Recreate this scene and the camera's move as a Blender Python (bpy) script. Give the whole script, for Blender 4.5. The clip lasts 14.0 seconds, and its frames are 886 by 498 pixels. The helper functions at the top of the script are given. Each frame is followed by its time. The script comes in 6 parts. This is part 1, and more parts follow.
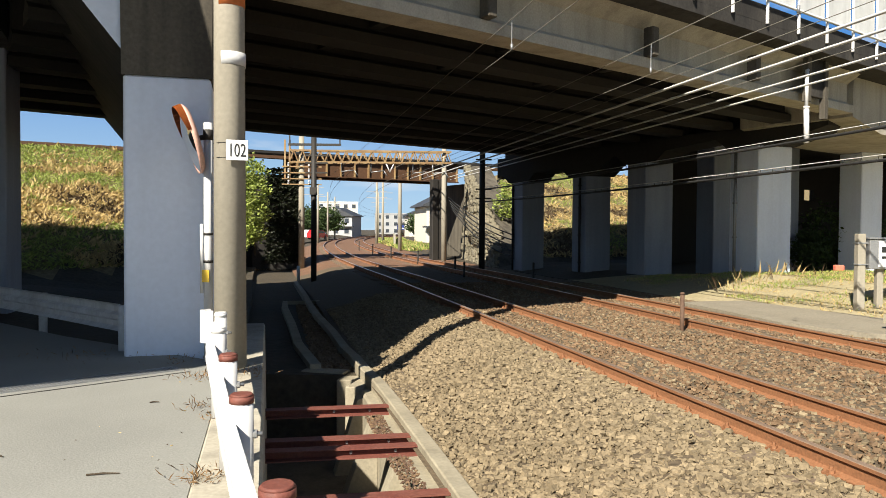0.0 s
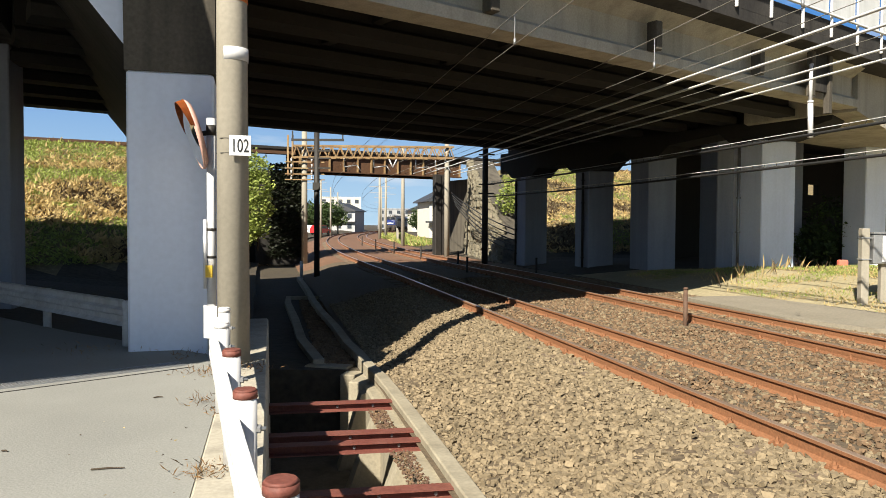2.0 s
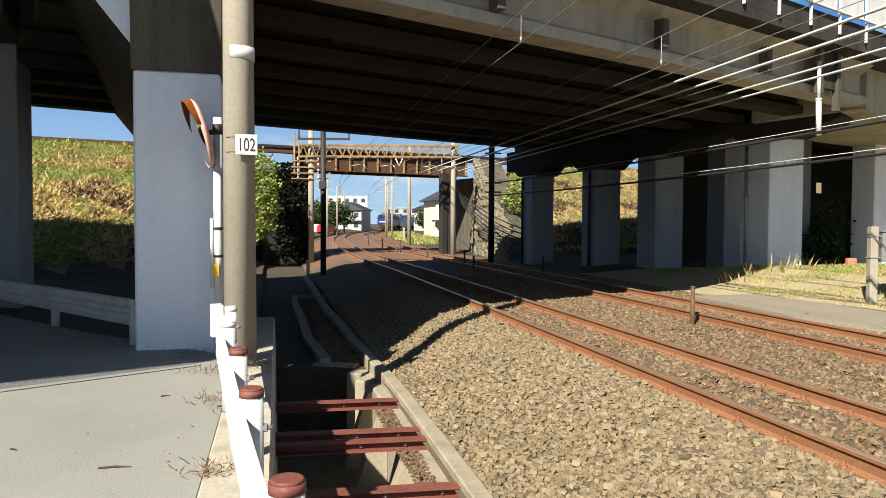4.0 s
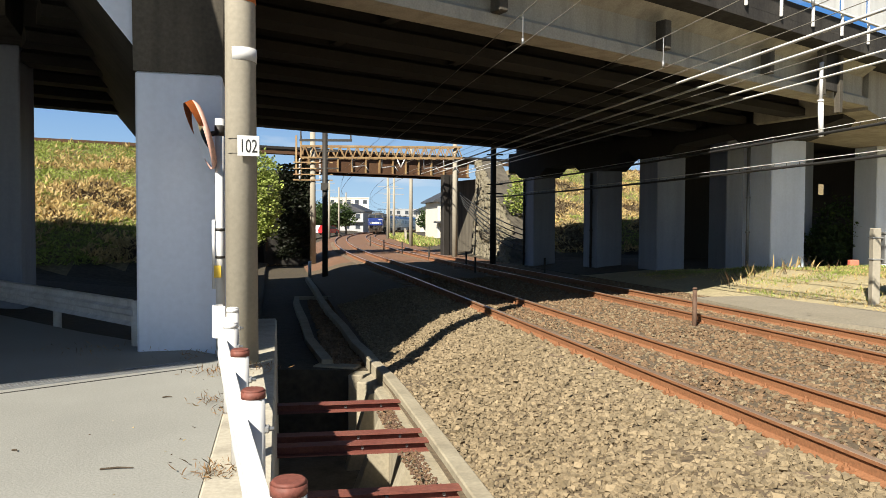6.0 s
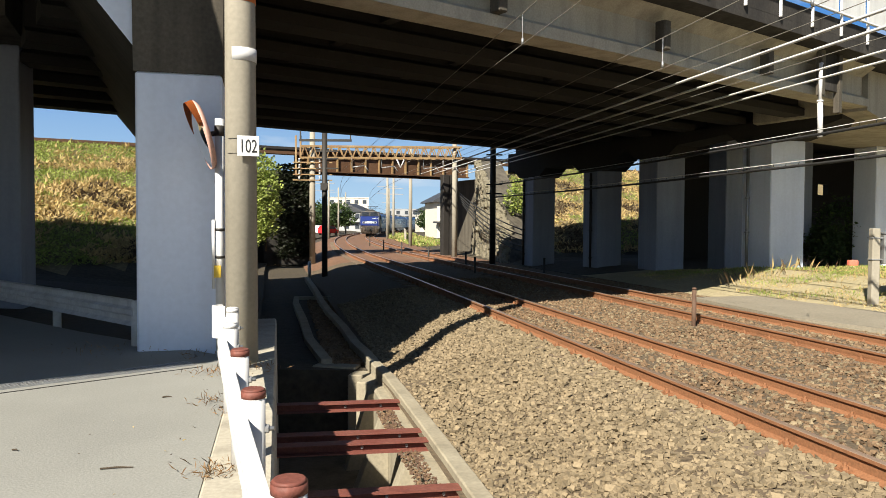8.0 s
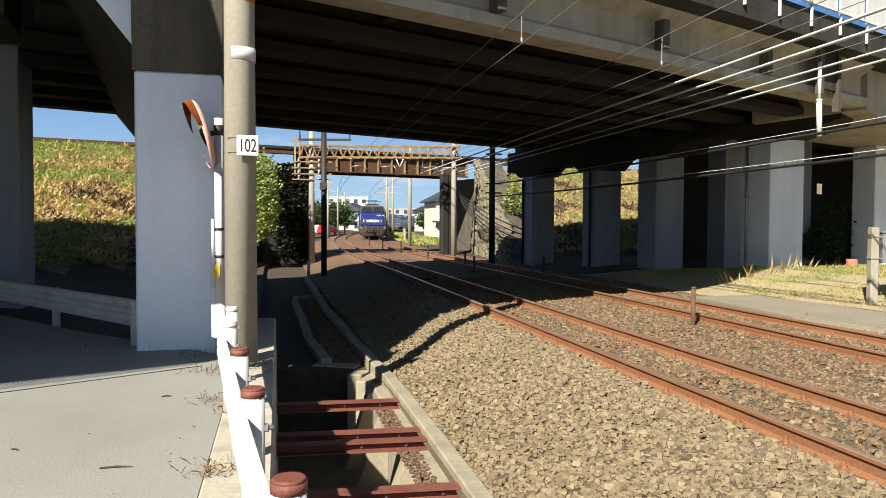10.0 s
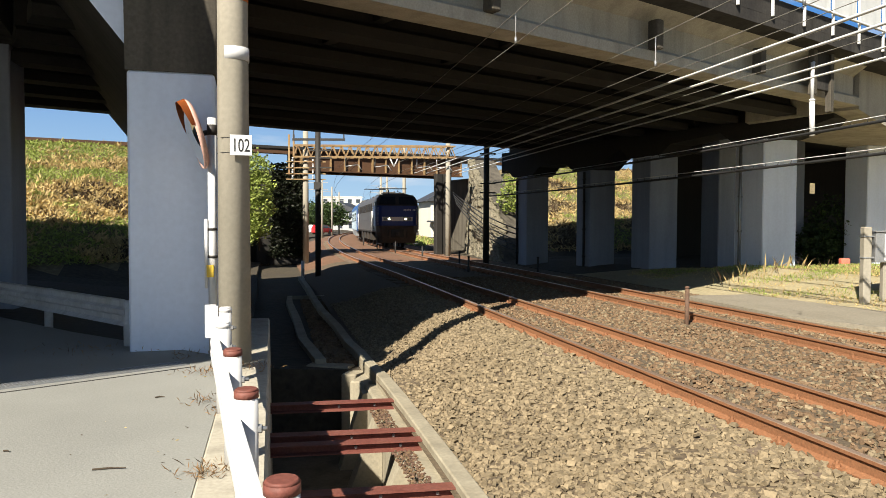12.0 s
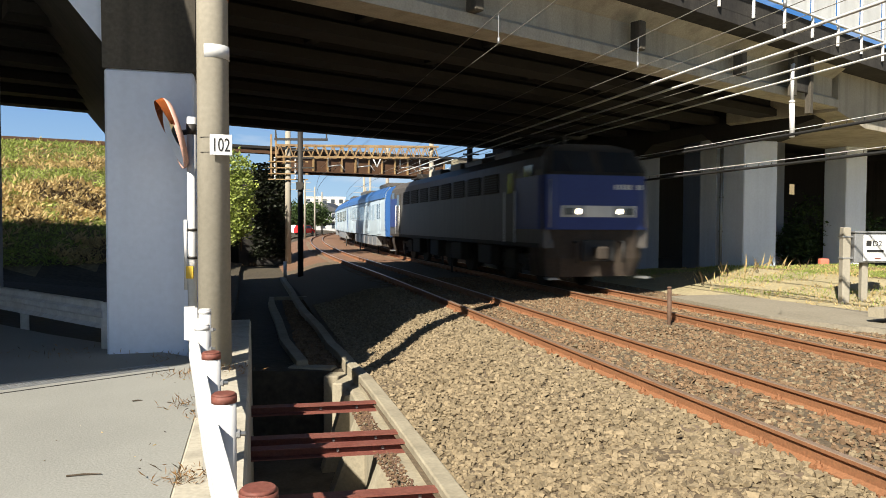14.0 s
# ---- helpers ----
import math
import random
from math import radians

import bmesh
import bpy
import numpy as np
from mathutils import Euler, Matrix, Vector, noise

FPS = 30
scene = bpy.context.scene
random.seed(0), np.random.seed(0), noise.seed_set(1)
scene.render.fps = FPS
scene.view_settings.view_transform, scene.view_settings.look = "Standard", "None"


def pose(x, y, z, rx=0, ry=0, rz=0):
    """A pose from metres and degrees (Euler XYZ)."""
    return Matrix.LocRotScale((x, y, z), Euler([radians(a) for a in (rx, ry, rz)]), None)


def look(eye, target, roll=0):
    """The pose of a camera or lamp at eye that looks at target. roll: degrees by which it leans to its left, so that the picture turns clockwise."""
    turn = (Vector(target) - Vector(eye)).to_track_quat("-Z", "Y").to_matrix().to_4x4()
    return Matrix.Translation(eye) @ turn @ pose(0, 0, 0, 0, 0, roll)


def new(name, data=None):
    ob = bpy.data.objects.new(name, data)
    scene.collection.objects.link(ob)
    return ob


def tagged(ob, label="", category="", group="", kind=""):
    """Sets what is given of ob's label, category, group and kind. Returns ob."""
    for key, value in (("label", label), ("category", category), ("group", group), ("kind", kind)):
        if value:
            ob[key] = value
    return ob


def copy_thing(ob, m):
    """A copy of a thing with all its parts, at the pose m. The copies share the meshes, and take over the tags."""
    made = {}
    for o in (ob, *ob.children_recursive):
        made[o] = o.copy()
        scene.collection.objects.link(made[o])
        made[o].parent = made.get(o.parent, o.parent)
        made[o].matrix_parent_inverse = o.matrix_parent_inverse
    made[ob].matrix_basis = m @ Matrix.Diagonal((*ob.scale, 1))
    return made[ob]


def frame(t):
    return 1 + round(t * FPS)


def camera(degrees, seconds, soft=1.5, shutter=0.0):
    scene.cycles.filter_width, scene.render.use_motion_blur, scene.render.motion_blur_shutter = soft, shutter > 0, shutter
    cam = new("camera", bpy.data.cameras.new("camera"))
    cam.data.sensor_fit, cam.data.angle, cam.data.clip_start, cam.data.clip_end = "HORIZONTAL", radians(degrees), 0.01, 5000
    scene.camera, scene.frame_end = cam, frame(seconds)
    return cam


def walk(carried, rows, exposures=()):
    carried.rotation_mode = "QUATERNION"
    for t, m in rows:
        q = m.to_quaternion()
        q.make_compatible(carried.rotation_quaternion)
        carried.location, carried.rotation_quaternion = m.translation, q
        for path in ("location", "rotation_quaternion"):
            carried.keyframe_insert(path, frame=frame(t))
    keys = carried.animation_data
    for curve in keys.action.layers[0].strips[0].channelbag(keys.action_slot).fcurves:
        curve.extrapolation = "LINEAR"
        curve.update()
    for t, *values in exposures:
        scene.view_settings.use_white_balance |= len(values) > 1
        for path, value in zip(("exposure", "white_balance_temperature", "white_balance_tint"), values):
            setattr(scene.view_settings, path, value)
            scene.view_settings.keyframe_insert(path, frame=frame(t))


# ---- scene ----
# ---- camera ----
cam = camera(62.58, 14.0, 0.7, 0.5)
walk(cam, [
    (0, pose(0.002, -0.010, 1.602, 88.491, -0.387, -0.847)),
    (0.5, pose(0.003, -0.010, 1.602, 88.410, -0.363, -0.775)),
    (1, pose(0.001, -0.015, 1.602, 88.308, -0.365, -0.731)),
    (1.5, pose(0.002, -0.011, 1.601, 88.214, -0.345, -0.667)),
    (2, pose(0.002, -0.011, 1.603, 88.108, -0.331, -0.616)),
    (2.5, pose(0.001, -0.001, 1.602, 88.016, -0.304, -0.480)),
    (3, pose(0.004, -0.000, 1.601, 87.989, -0.260, -0.327)),
    (5.5, pose(0.001, -0.002, 1.603, 88.093, -0.292, 0.009)),
    (6, pose(0.002, 0.001, 1.601, 88.121, -0.282, 0.019)),
    (6.5, pose(0.000, 0.000, 1.600, 88.135, -0.300, 0.010)),
    (7, pose(-0.000, -0.001, 1.600, 88.139, -0.325, 0.009)),
    (7.5, pose(0.001, -0.006, 1.601, 88.123, -0.273, -0.014)),
    (8, pose(0.001, -0.007, 1.601, 88.127, -0.298, -0.015)),
    (10.5, pose(0.001, -0.011, 1.600, 88.064, -0.232, -0.119)),
    (11, pose(0.002, -0.008, 1.600, 88.060, -0.216, -0.236)),
    (11.5, pose(0.000, -0.007, 1.601, 88.063, -0.210, -0.375)),
    (12, pose(0.003, -0.002, 1.601, 88.060, -0.211, -0.514)),
    (12.5, pose(0.004, 0.015, 1.602, 88.066, -0.201, -0.670)),
    (13, pose(0.007, 0.018, 1.603, 88.053, -0.193, -1.025)),
    (13.5, pose(0.006, 0.033, 1.604, 88.071, -0.184, -1.428)),
    (14, pose(0.011, 0.047, 1.605, 88.091, -0.224, -1.820)),
])

# ---- light ----
SUN_AZ, SUN_EL = 207.0, 39.0  # degrees clockwise from +y, above the horizon
world = bpy.data.worlds.new("sky")
scene.world = world
world.use_nodes = True
sky = world.node_tree.nodes.new("ShaderNodeTexSky")
sky.sky_type, sky.sun_disc = "NISHITA", False
sky.dust_density, sky.ozone_density = 0.15, 3.0
sky.sun_elevation, sky.sun_rotation = radians(SUN_EL), radians(SUN_AZ)
back = world.node_tree.nodes["Background"]
back.inputs["Strength"].default_value = 0.041
world.node_tree.links.new(sky.outputs["Color"], back.inputs["Color"])
sun = new("sun", bpy.data.lights.new("sun", "SUN"))
sun.data.energy, sun.data.angle, sun.data.color = 5.0, radians(0.55), (1.0, 0.925, 0.79)
a, e = radians(SUN_AZ), radians(SUN_EL)
sun.matrix_world = look((60 * math.sin(a) * math.cos(e), 60 * math.cos(a) * math.cos(e), 60 * math.sin(e)), (0, 0, 0))
scene.view_settings.exposure = 1.10

# ---- helpers of this scene ----
def part(name, bm, material, parent=None, label="", smooth=False):
    """Links a bmesh as one mesh object, under a thing or a part where one is given."""
    me = bpy.data.meshes.new(name)
    bm.normal_update()
    if smooth:
        for f in bm.faces:
            f.smooth = True
    bm.to_mesh(me)
    bm.free()
    for m in material if isinstance(material, (list, tuple)) else (material,):
        me.materials.append(m)
    ob = new(name, me)
    if parent:
        ob.parent = parent
    return tagged(ob, label)


def empty(name, m=None):
    ob = new(name)
    ob.empty_display_size = 0.1
    if m is not None:
        ob.matrix_basis = m
    return ob


def box(bm, x0, x1, y0, y1, z0, z1, m=None, bevel=0.0, mi=0):
    r = bmesh.ops.create_cube(bm, size=1)
    t = Matrix.Translation(((x0 + x1) / 2, (y0 + y1) / 2, (z0 + z1) / 2)) @ Matrix.Diagonal((abs(x1 - x0), abs(y1 - y0), abs(z1 - z0), 1))
    bmesh.ops.transform(bm, matrix=t, verts=r["verts"])
    vs = r["verts"]
    if bevel:
        es = list({e for v in vs for e in v.link_edges})
        b = bmesh.ops.bevel(bm, geom=es, offset=bevel, segments=1, affect="EDGES")
        vs = list({v for f in b["faces"] for v in f.verts} | {v for v in vs if v.is_valid})
    fs = {f for v in vs for f in v.link_faces}
    for f in fs:
        f.material_index = mi
    if m is not None:
        bmesh.ops.transform(bm, matrix=m, verts=vs)
    return vs


def rod(bm, p, q, r0, r1=None, seg=10, caps=True, mi=0):
    """A round bar from p to q."""
    p, q = Vector(p), Vector(q)
    d = q - p
    r = bmesh.ops.create_cone(bm, cap_ends=caps, segments=seg, radius1=r0, radius2=r0 if r1 is None else r1, depth=d.length)
    m = Matrix.Translation((p + q) / 2) @ d.to_track_quat("Z", "Y").to_matrix().to_4x4()
    bmesh.ops.transform(bm, matrix=m, verts=r["verts"])
    for f in {f for v in r["verts"] for f in v.link_faces}:
        f.smooth = len(f.verts) == 4 and seg > 6
        f.material_index = mi
    return r["verts"]


def beam(bm, p, q, w, h, mi=0):
    """A square bar from p to q, w across and h high."""
    p, q = Vector(p), Vector(q)
    d = q - p
    m = Matrix.Translation((p + q) / 2) @ d.to_track_quat("Y", "Z").to_matrix().to_4x4()
    return box(bm, -w / 2, w / 2, -d.length / 2, d.length / 2, -h / 2, h / 2, m, 0, mi)


def prism(bm, outline, y0, y1, m=None, mi=0):
    """An outline of (x, z) pushed along y."""
    a = [bm.verts.new((x, y0, z)) for x, z in outline]
    b = [bm.verts.new((x, y1, z)) for x, z in outline]
    n = len(a)
    fs = [bm.faces.new(a), bm.faces.new(b[::-1])]
    for i in range(n):
        fs.append(bm.faces.new((a[i], b[i], b[(i + 1) % n], a[(i + 1) % n])))
    for f in fs:
        f.material_index = mi
    bmesh.ops.recalc_face_normals(bm, faces=fs)
    if m is not None:
        bmesh.ops.transform(bm, matrix=m, verts=a + b)
    return a + b


def sweep(bm, path, section, closed=True, mi=0):
    """A section of (across, up) swept along a path of points, upright."""
    rings = []
    for i, p in enumerate(path):
        d = Vector(path[min(i + 1, len(path) - 1)]) - Vector(path[max(i - 1, 0)])
        d.z = 0
        d.normalize()
        side = Vector((d.y, -d.x, 0))
        rings.append([bm.verts.new(Vector(p) + side * a + Vector((0, 0, b))) for a, b in section])
    k = len(section)
    for r, s in zip(rings, rings[1:]):
        for i in range(k if closed else k - 1):
            f = bm.faces.new((r[i], s[i], s[(i + 1) % k], r[(i + 1) % k]))
            f.material_index = mi
    if closed:
        bm.faces.new(rings[0])
        bm.faces.new(rings[-1][::-1])
    bmesh.ops.recalc_face_normals(bm, faces=bm.faces[:])


# ---- materials ----
def mat(name, color, rough=0.8, metal=0.0, vary=0.25, scale=3.0, fine=40.0, bump=0.3, second=None, mix=0.5, streak=0.0, island=0.0, spec=0.4, dist=0.01):
    """Two scales of variation of a base colour, a second colour in patches, vertical streaks, and fine relief."""
    m = bpy.data.materials.new(name)
    m.use_nodes = True
    nt = m.node_tree
    N, Lk = nt.nodes, nt.links
    b = N["Principled BSDF"]
    b.inputs["Roughness"].default_value, b.inputs["Metallic"].default_value = rough, metal
    b.inputs["Specular IOR Level"].default_value = spec
    co = N.new("ShaderNodeTexCoord")
    geo = N.new("ShaderNodeNewGeometry")
    big = N.new("ShaderNodeTexNoise")
    big.inputs["Scale"].default_value, big.inputs["Detail"].default_value = scale, 5
    sml = N.new("ShaderNodeTexNoise")
    sml.inputs["Scale"].default_value, sml.inputs["Detail"].default_value = fine, 4
    Lk.new(geo.outputs["Position"], big.inputs["Vector"])
    Lk.new(co.outputs["Object"], sml.inputs["Vector"])
    base = N.new("ShaderNodeMix")
    base.data_type = "RGBA"
    c2 = second or tuple(c * 0.7 for c in color)
    base.inputs["A"].default_value, base.inputs["B"].default_value = (*color, 1), (*c2, 1)
    ramp = N.new("ShaderNodeMapRange")
    ramp.inputs["From Min"].default_value, ramp.inputs["From Max"].default_value = 0.5 - 0.2, 0.5 + 0.2
    ramp.inputs["To Max"].default_value = mix
    Lk.new(big.outputs["Fac"], ramp.inputs["Value"])
    Lk.new(ramp.outputs["Result"], base.inputs["Factor"])
    val = N.new("ShaderNodeMapRange")
    val.inputs["From Min"].default_value, val.inputs["From Max"].default_value = 0.25, 0.75
    val.inputs["To Min"].default_value, val.inputs["To Max"].default_value = 1 - vary, 1 + vary
    Lk.new(sml.outputs["Fac"], val.inputs["Value"])
    fac = val.outputs["Result"]
    if streak:
        mp = N.new("ShaderNodeMapping")
        mp.inputs["Scale"].default_value = (3.5, 3.5, 0.25)
        st = N.new("ShaderNodeTexNoise")
        st.inputs["Scale"].default_value, st.inputs["Detail"].default_value = 1.0, 6
        Lk.new(geo.outputs["Position"], mp.inputs["Vector"])
        Lk.new(mp.outputs["Vector"], st.inputs["Vector"])
        sr = N.new("ShaderNodeMapRange")
        sr.inputs["From Min"].default_value, sr.inputs["From Max"].default_value = 0.45, 0.7
        sr.inputs["To Min"].default_value, sr.inputs["To Max"].default_value = 1, 1 - streak
        Lk.new(st.outputs["Fac"], sr.inputs["Value"])
        mu = N.new("ShaderNodeMath")
        mu.operation = "MULTIPLY"
        Lk.new(fac, mu.inputs[0])
        Lk.new(sr.outputs["Result"], mu.inputs[1])
        fac = mu.outputs["Value"]
    if island:
        ir = N.new("ShaderNodeMapRange")
        ir.inputs["To Min"].default_value, ir.inputs["To Max"].default_value = 1 - island, 1 + island
        Lk.new(geo.outputs["Random Per Island"], ir.inputs["Value"])
        mu = N.new("ShaderNodeMath")
        mu.operation = "MULTIPLY"
        Lk.new(fac, mu.inputs[0])
        Lk.new(ir.outputs["Result"], mu.inputs[1])
        fac = mu.outputs["Value"]
    out = N.new("ShaderNodeVectorMath")
    out.operation = "SCALE"
    Lk.new(base.outputs["Result"], out.inputs[0])
    Lk.new(fac, out.inputs["Scale"])
    Lk.new(out.outputs["Vector"], b.inputs["Base Color"])
    if bump:
        bp = N.new("ShaderNodeBump")
        bp.inputs["Strength"].default_value, bp.inputs["Distance"].default_value = bump, dist
        Lk.new(sml.outputs["Fac"], bp.inputs["Height"])
        Lk.new(bp.outputs["Normal"], b.inputs["Normal"])
    return m


def glow(name, color, strength):
    m = bpy.data.materials.new(name)
    m.use_nodes = True
    b = m.node_tree.nodes["Principled BSDF"]
    b.inputs["Base Color"].default_value = (*color, 1)
    b.inputs["Emission Color"].default_value = (*color, 1)
    b.inputs["Emission Strength"].default_value = strength
    return m


ASPHALT = mat("asphalt", (0.28, 0.28, 0.256), 0.9, vary=0.15, scale=0.45, fine=60, bump=0.3, second=(0.21, 0.21, 0.193), mix=1.0)
SOIL = mat("soil", (0.0525, 0.042, 0.028), 0.95, vary=0.35, scale=0.6, fine=9, bump=0.5, second=(0.077, 0.0616, 0.0385), dist=0.04)
BED = mat("ballast_bed", (0.107, 0.0803, 0.0506), 0.95, vary=0.35, scale=0.7, fine=22, bump=0.8, second=(0.101, 0.0744, 0.0476), dist=0.03)
PATH = mat("gritty_path_concrete", (0.252, 0.224, 0.171), 0.95, vary=0.2, scale=0.9, fine=25, bump=0.3, second=(0.203, 0.175, 0.126))
SAND = mat("sandy_verge_soil", (0.364, 0.308, 0.189), 0.95, vary=0.25, scale=0.7, fine=12, bump=0.5, second=(0.238, 0.21, 0.105), dist=0.03)
BANK = mat("dry_bank_soil", (0.185, 0.143, 0.0756), 0.95, vary=0.35, scale=0.7, fine=8, bump=0.6, second=(0.126, 0.109, 0.0504), dist=0.05)
BALLAST = mat("ballast_stone", (0.216, 0.168, 0.104), 0.9, vary=0.25, scale=0.5, fine=35, bump=0.5, second=(0.18, 0.14, 0.0819), island=0.26)
BALLAST_RUST = mat("rusty_ballast_stone", (0.155, 0.0986, 0.0545), 0.9, vary=0.25, scale=0.8, fine=30, bump=0.5, second=(0.187, 0.123, 0.0717), island=0.25)
RUST = mat("rusty_rail_steel", (0.252, 0.115, 0.0536), 0.8, vary=0.25, scale=2, fine=50, bump=0.3, second=(0.185, 0.0806, 0.0369))
OLDRUST = mat("dark_brown_rust", (0.119, 0.07, 0.0455), 0.8, vary=0.25, scale=4, fine=40, bump=0.3)
RUST_RED = mat("red_oxide_steel", (0.149, 0.0446, 0.0327), 0.65, vary=0.25, scale=4, fine=45, bump=0.25, second=(0.196, 0.0833, 0.0595))
RAILTOP = mat("polished_rail_top", (0.434, 0.308, 0.224), 0.3, metal=0.5, vary=0.15, scale=1, fine=30, bump=0.05)
CONCRETE = mat("weathered_concrete", (0.463, 0.427, 0.347), 0.9, vary=0.14, scale=0.7, fine=30, bump=0.25, second=(0.302, 0.272, 0.211), mix=0.7, streak=0.25)
CONCRETE_LOW = mat("ditch_concrete", (0.329, 0.294, 0.217), 0.9, vary=0.15, scale=1.3, fine=26, bump=0.3, second=(0.252, 0.217, 0.154), mix=0.7, streak=0.2)
# streaked stains, and a dark tone that also holds shade under the bridge
CONCRETE_DARK = mat("stained_and_shaded_concrete", (0.12, 0.105, 0.081), 0.92, vary=0.2, scale=0.8, fine=24, bump=0.3, second=(0.072, 0.063, 0.048), mix=0.8, streak=0.45)
# near-black copy of the girder concrete: under-bridge shade put into the colour
GIRDER_SHADE = mat("girder_concrete_in_shade", (0.0314, 0.0286, 0.0247), 0.9, vary=0.16, scale=0.5, fine=18, bump=0.2, second=(0.0258, 0.0235, 0.0204), mix=0.8, streak=0.15)
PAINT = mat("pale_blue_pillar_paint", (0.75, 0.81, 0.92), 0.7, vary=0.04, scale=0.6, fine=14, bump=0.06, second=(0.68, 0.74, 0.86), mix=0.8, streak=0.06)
# darker copy of the pillar paint, with the bridge's shade in its colour
PAINT_SHADED = mat("shaded_pillar_paint", (0.296, 0.328, 0.39), 0.75, vary=0.06, scale=0.6, fine=14, bump=0.08, second=(0.242, 0.269, 0.328), mix=0.8, streak=0.15)
POLE = mat("pole_concrete", (0.322, 0.294, 0.238), 0.85, vary=0.09, scale=1.2, fine=22, bump=0.12, second=(0.28, 0.256, 0.203), mix=0.7, streak=0.12)
WHITE = mat("white_paint", (0.608, 0.608, 0.608), 0.45, vary=0.05, scale=3, fine=20, bump=0.04, second=(0.532, 0.532, 0.524), mix=0.5)
WHITE_DIRTY = mat("dusty_white_paint", (0.63, 0.645, 0.66), 0.6, vary=0.12, scale=3, fine=20, bump=0.06, second=(0.45, 0.45, 0.45), mix=0.7, streak=0.2)
GALV = mat("galvanised_steel", (0.35, 0.357, 0.364), 0.45, metal=0.6, vary=0.12, scale=3, fine=25, bump=0.08)
DARKSTEEL = mat("dark_steel", (0.03, 0.027, 0.024), 0.6, vary=0.2, scale=2, fine=20, bump=0.15)
TAN = mat("tan_gantry_paint", (0.322, 0.224, 0.105), 0.6, vary=0.2, scale=1.5, fine=14, bump=0.1, second=(0.21, 0.119, 0.056), mix=0.9)
RUSTBED = mat("rust_dusted_bed", (0.168, 0.091, 0.0525), 0.95, vary=0.3, scale=0.5, fine=8, bump=0.8, second=(0.119, 0.0644, 0.0385), dist=0.03)
# run-off black on edge and parapet; elsewhere the black stands for shade
STAIN_SHADE = mat("black_stain_and_shade_concrete", (0.0245, 0.0224, 0.021), 0.9, vary=0.3, scale=0.8, fine=16, bump=0.2, second=(0.07, 0.063, 0.0525), mix=0.5, streak=0.5)
BROWN = mat("brown_bridge_steel", (0.077, 0.0385, 0.0196), 0.65, vary=0.2, scale=0.8, fine=10, bump=0.1, second=(0.126, 0.0665, 0.035))
CABLE = mat("black_cable", (0.025, 0.025, 0.025), 0.6, vary=0.1, bump=0)
WHITECABLE = mat("white_insulated_wire", (0.646, 0.646, 0.627), 0.5, vary=0.05, bump=0)
BLACKINK = mat("black_ink", (0.02, 0.02, 0.02), 0.6, vary=0.1, bump=0)
ORANGE = mat("orange_paint", (0.56, 0.154, 0.035), 0.5, vary=0.1, scale=4, fine=20, bump=0.05, second=(0.42, 0.14, 0.056))
SLEEPER = mat("sleeper_concrete", (0.168, 0.13, 0.091), 0.9, vary=0.2, scale=1.5, fine=25, bump=0.3, second=(0.14, 0.091, 0.0595))


# ---- plan: the tracks ----
GRADE_Y = (-40, 22, 27, 50, 73, 94, 120, 160, 220, 300, 420)
GRADE_S = (-0.226, -0.226, -0.25, -0.185, -0.145, -0.11, -0.06, 0.03, 0.22, 0.42, 0.6)
_ys = np.arange(-40, 420, 0.5)
_xs = np.concatenate([[0], np.cumsum(np.interp((_ys[:-1] + _ys[1:]) / 2, GRADE_Y, GRADE_S) * 0.5)])
_xs = _xs - np.interp(0, _ys, _xs) + 4.72
_ss = np.concatenate([[0], np.cumsum(np.hypot(np.diff(_xs), 0.5))])
TRACK_GAP = 3.5


def line_x(y):
    """x of the middle of the near track."""
    return float(np.interp(y, _ys, _xs))


def on_track(s, off=0.0):
    """The place s metres along the near track (0 beside the camera), off metres to its right, and its heading."""
    s = s + float(np.interp(0, _ys, _ss))
    y, x = float(np.interp(s, _ss, _ys)), float(np.interp(s, _ss, _xs))
    g = float(np.interp(y, GRADE_Y, GRADE_S))
    k = math.hypot(1, g)
    return x + off / k, y - off * g / k, math.atan2(g, 1)


def track_path(off, s0, s1, step, z=0.0):
    out, s = [], s0
    while s <= s1:
        x, y, _ = on_track(s, off)
        out.append((x, y, z))
        s += step
    return out


BRIDGE_AZ = 54.0
BX, BY = math.sin(radians(BRIDGE_AZ)), math.cos(radians(BRIDGE_AZ))


def bridge(u, n, z=0.0):
    """u metres along the road bridge, n metres across it, away from the camera."""
    return Vector((u * BX - n * BY, u * BY + n * BX, z))


# the frame of the road bridge: x along it, y across it, away from the camera
BRIDGE_M = Matrix(((BX, -BY, 0, 0), (BY, BX, 0, 0), (0, 0, 1, 0), (0, 0, 0, 1)))


# ---- ground ----
ROAD_N, CURB_N = -5.05, -2.85
CREST_AZ = radians(61)


def bank_height(x, y, foot=25.0):
    """Height of the railway embankment that crosses behind the road bridge."""
    v = -x * math.cos(CREST_AZ) + y * math.sin(CREST_AZ)
    return max(0.0, min(5.45, (v - foot) / (39.1 - foot) * 5.45)) if v < 46 else max(0.0, 5.45 - (v - 46) / 8 * 5.45)


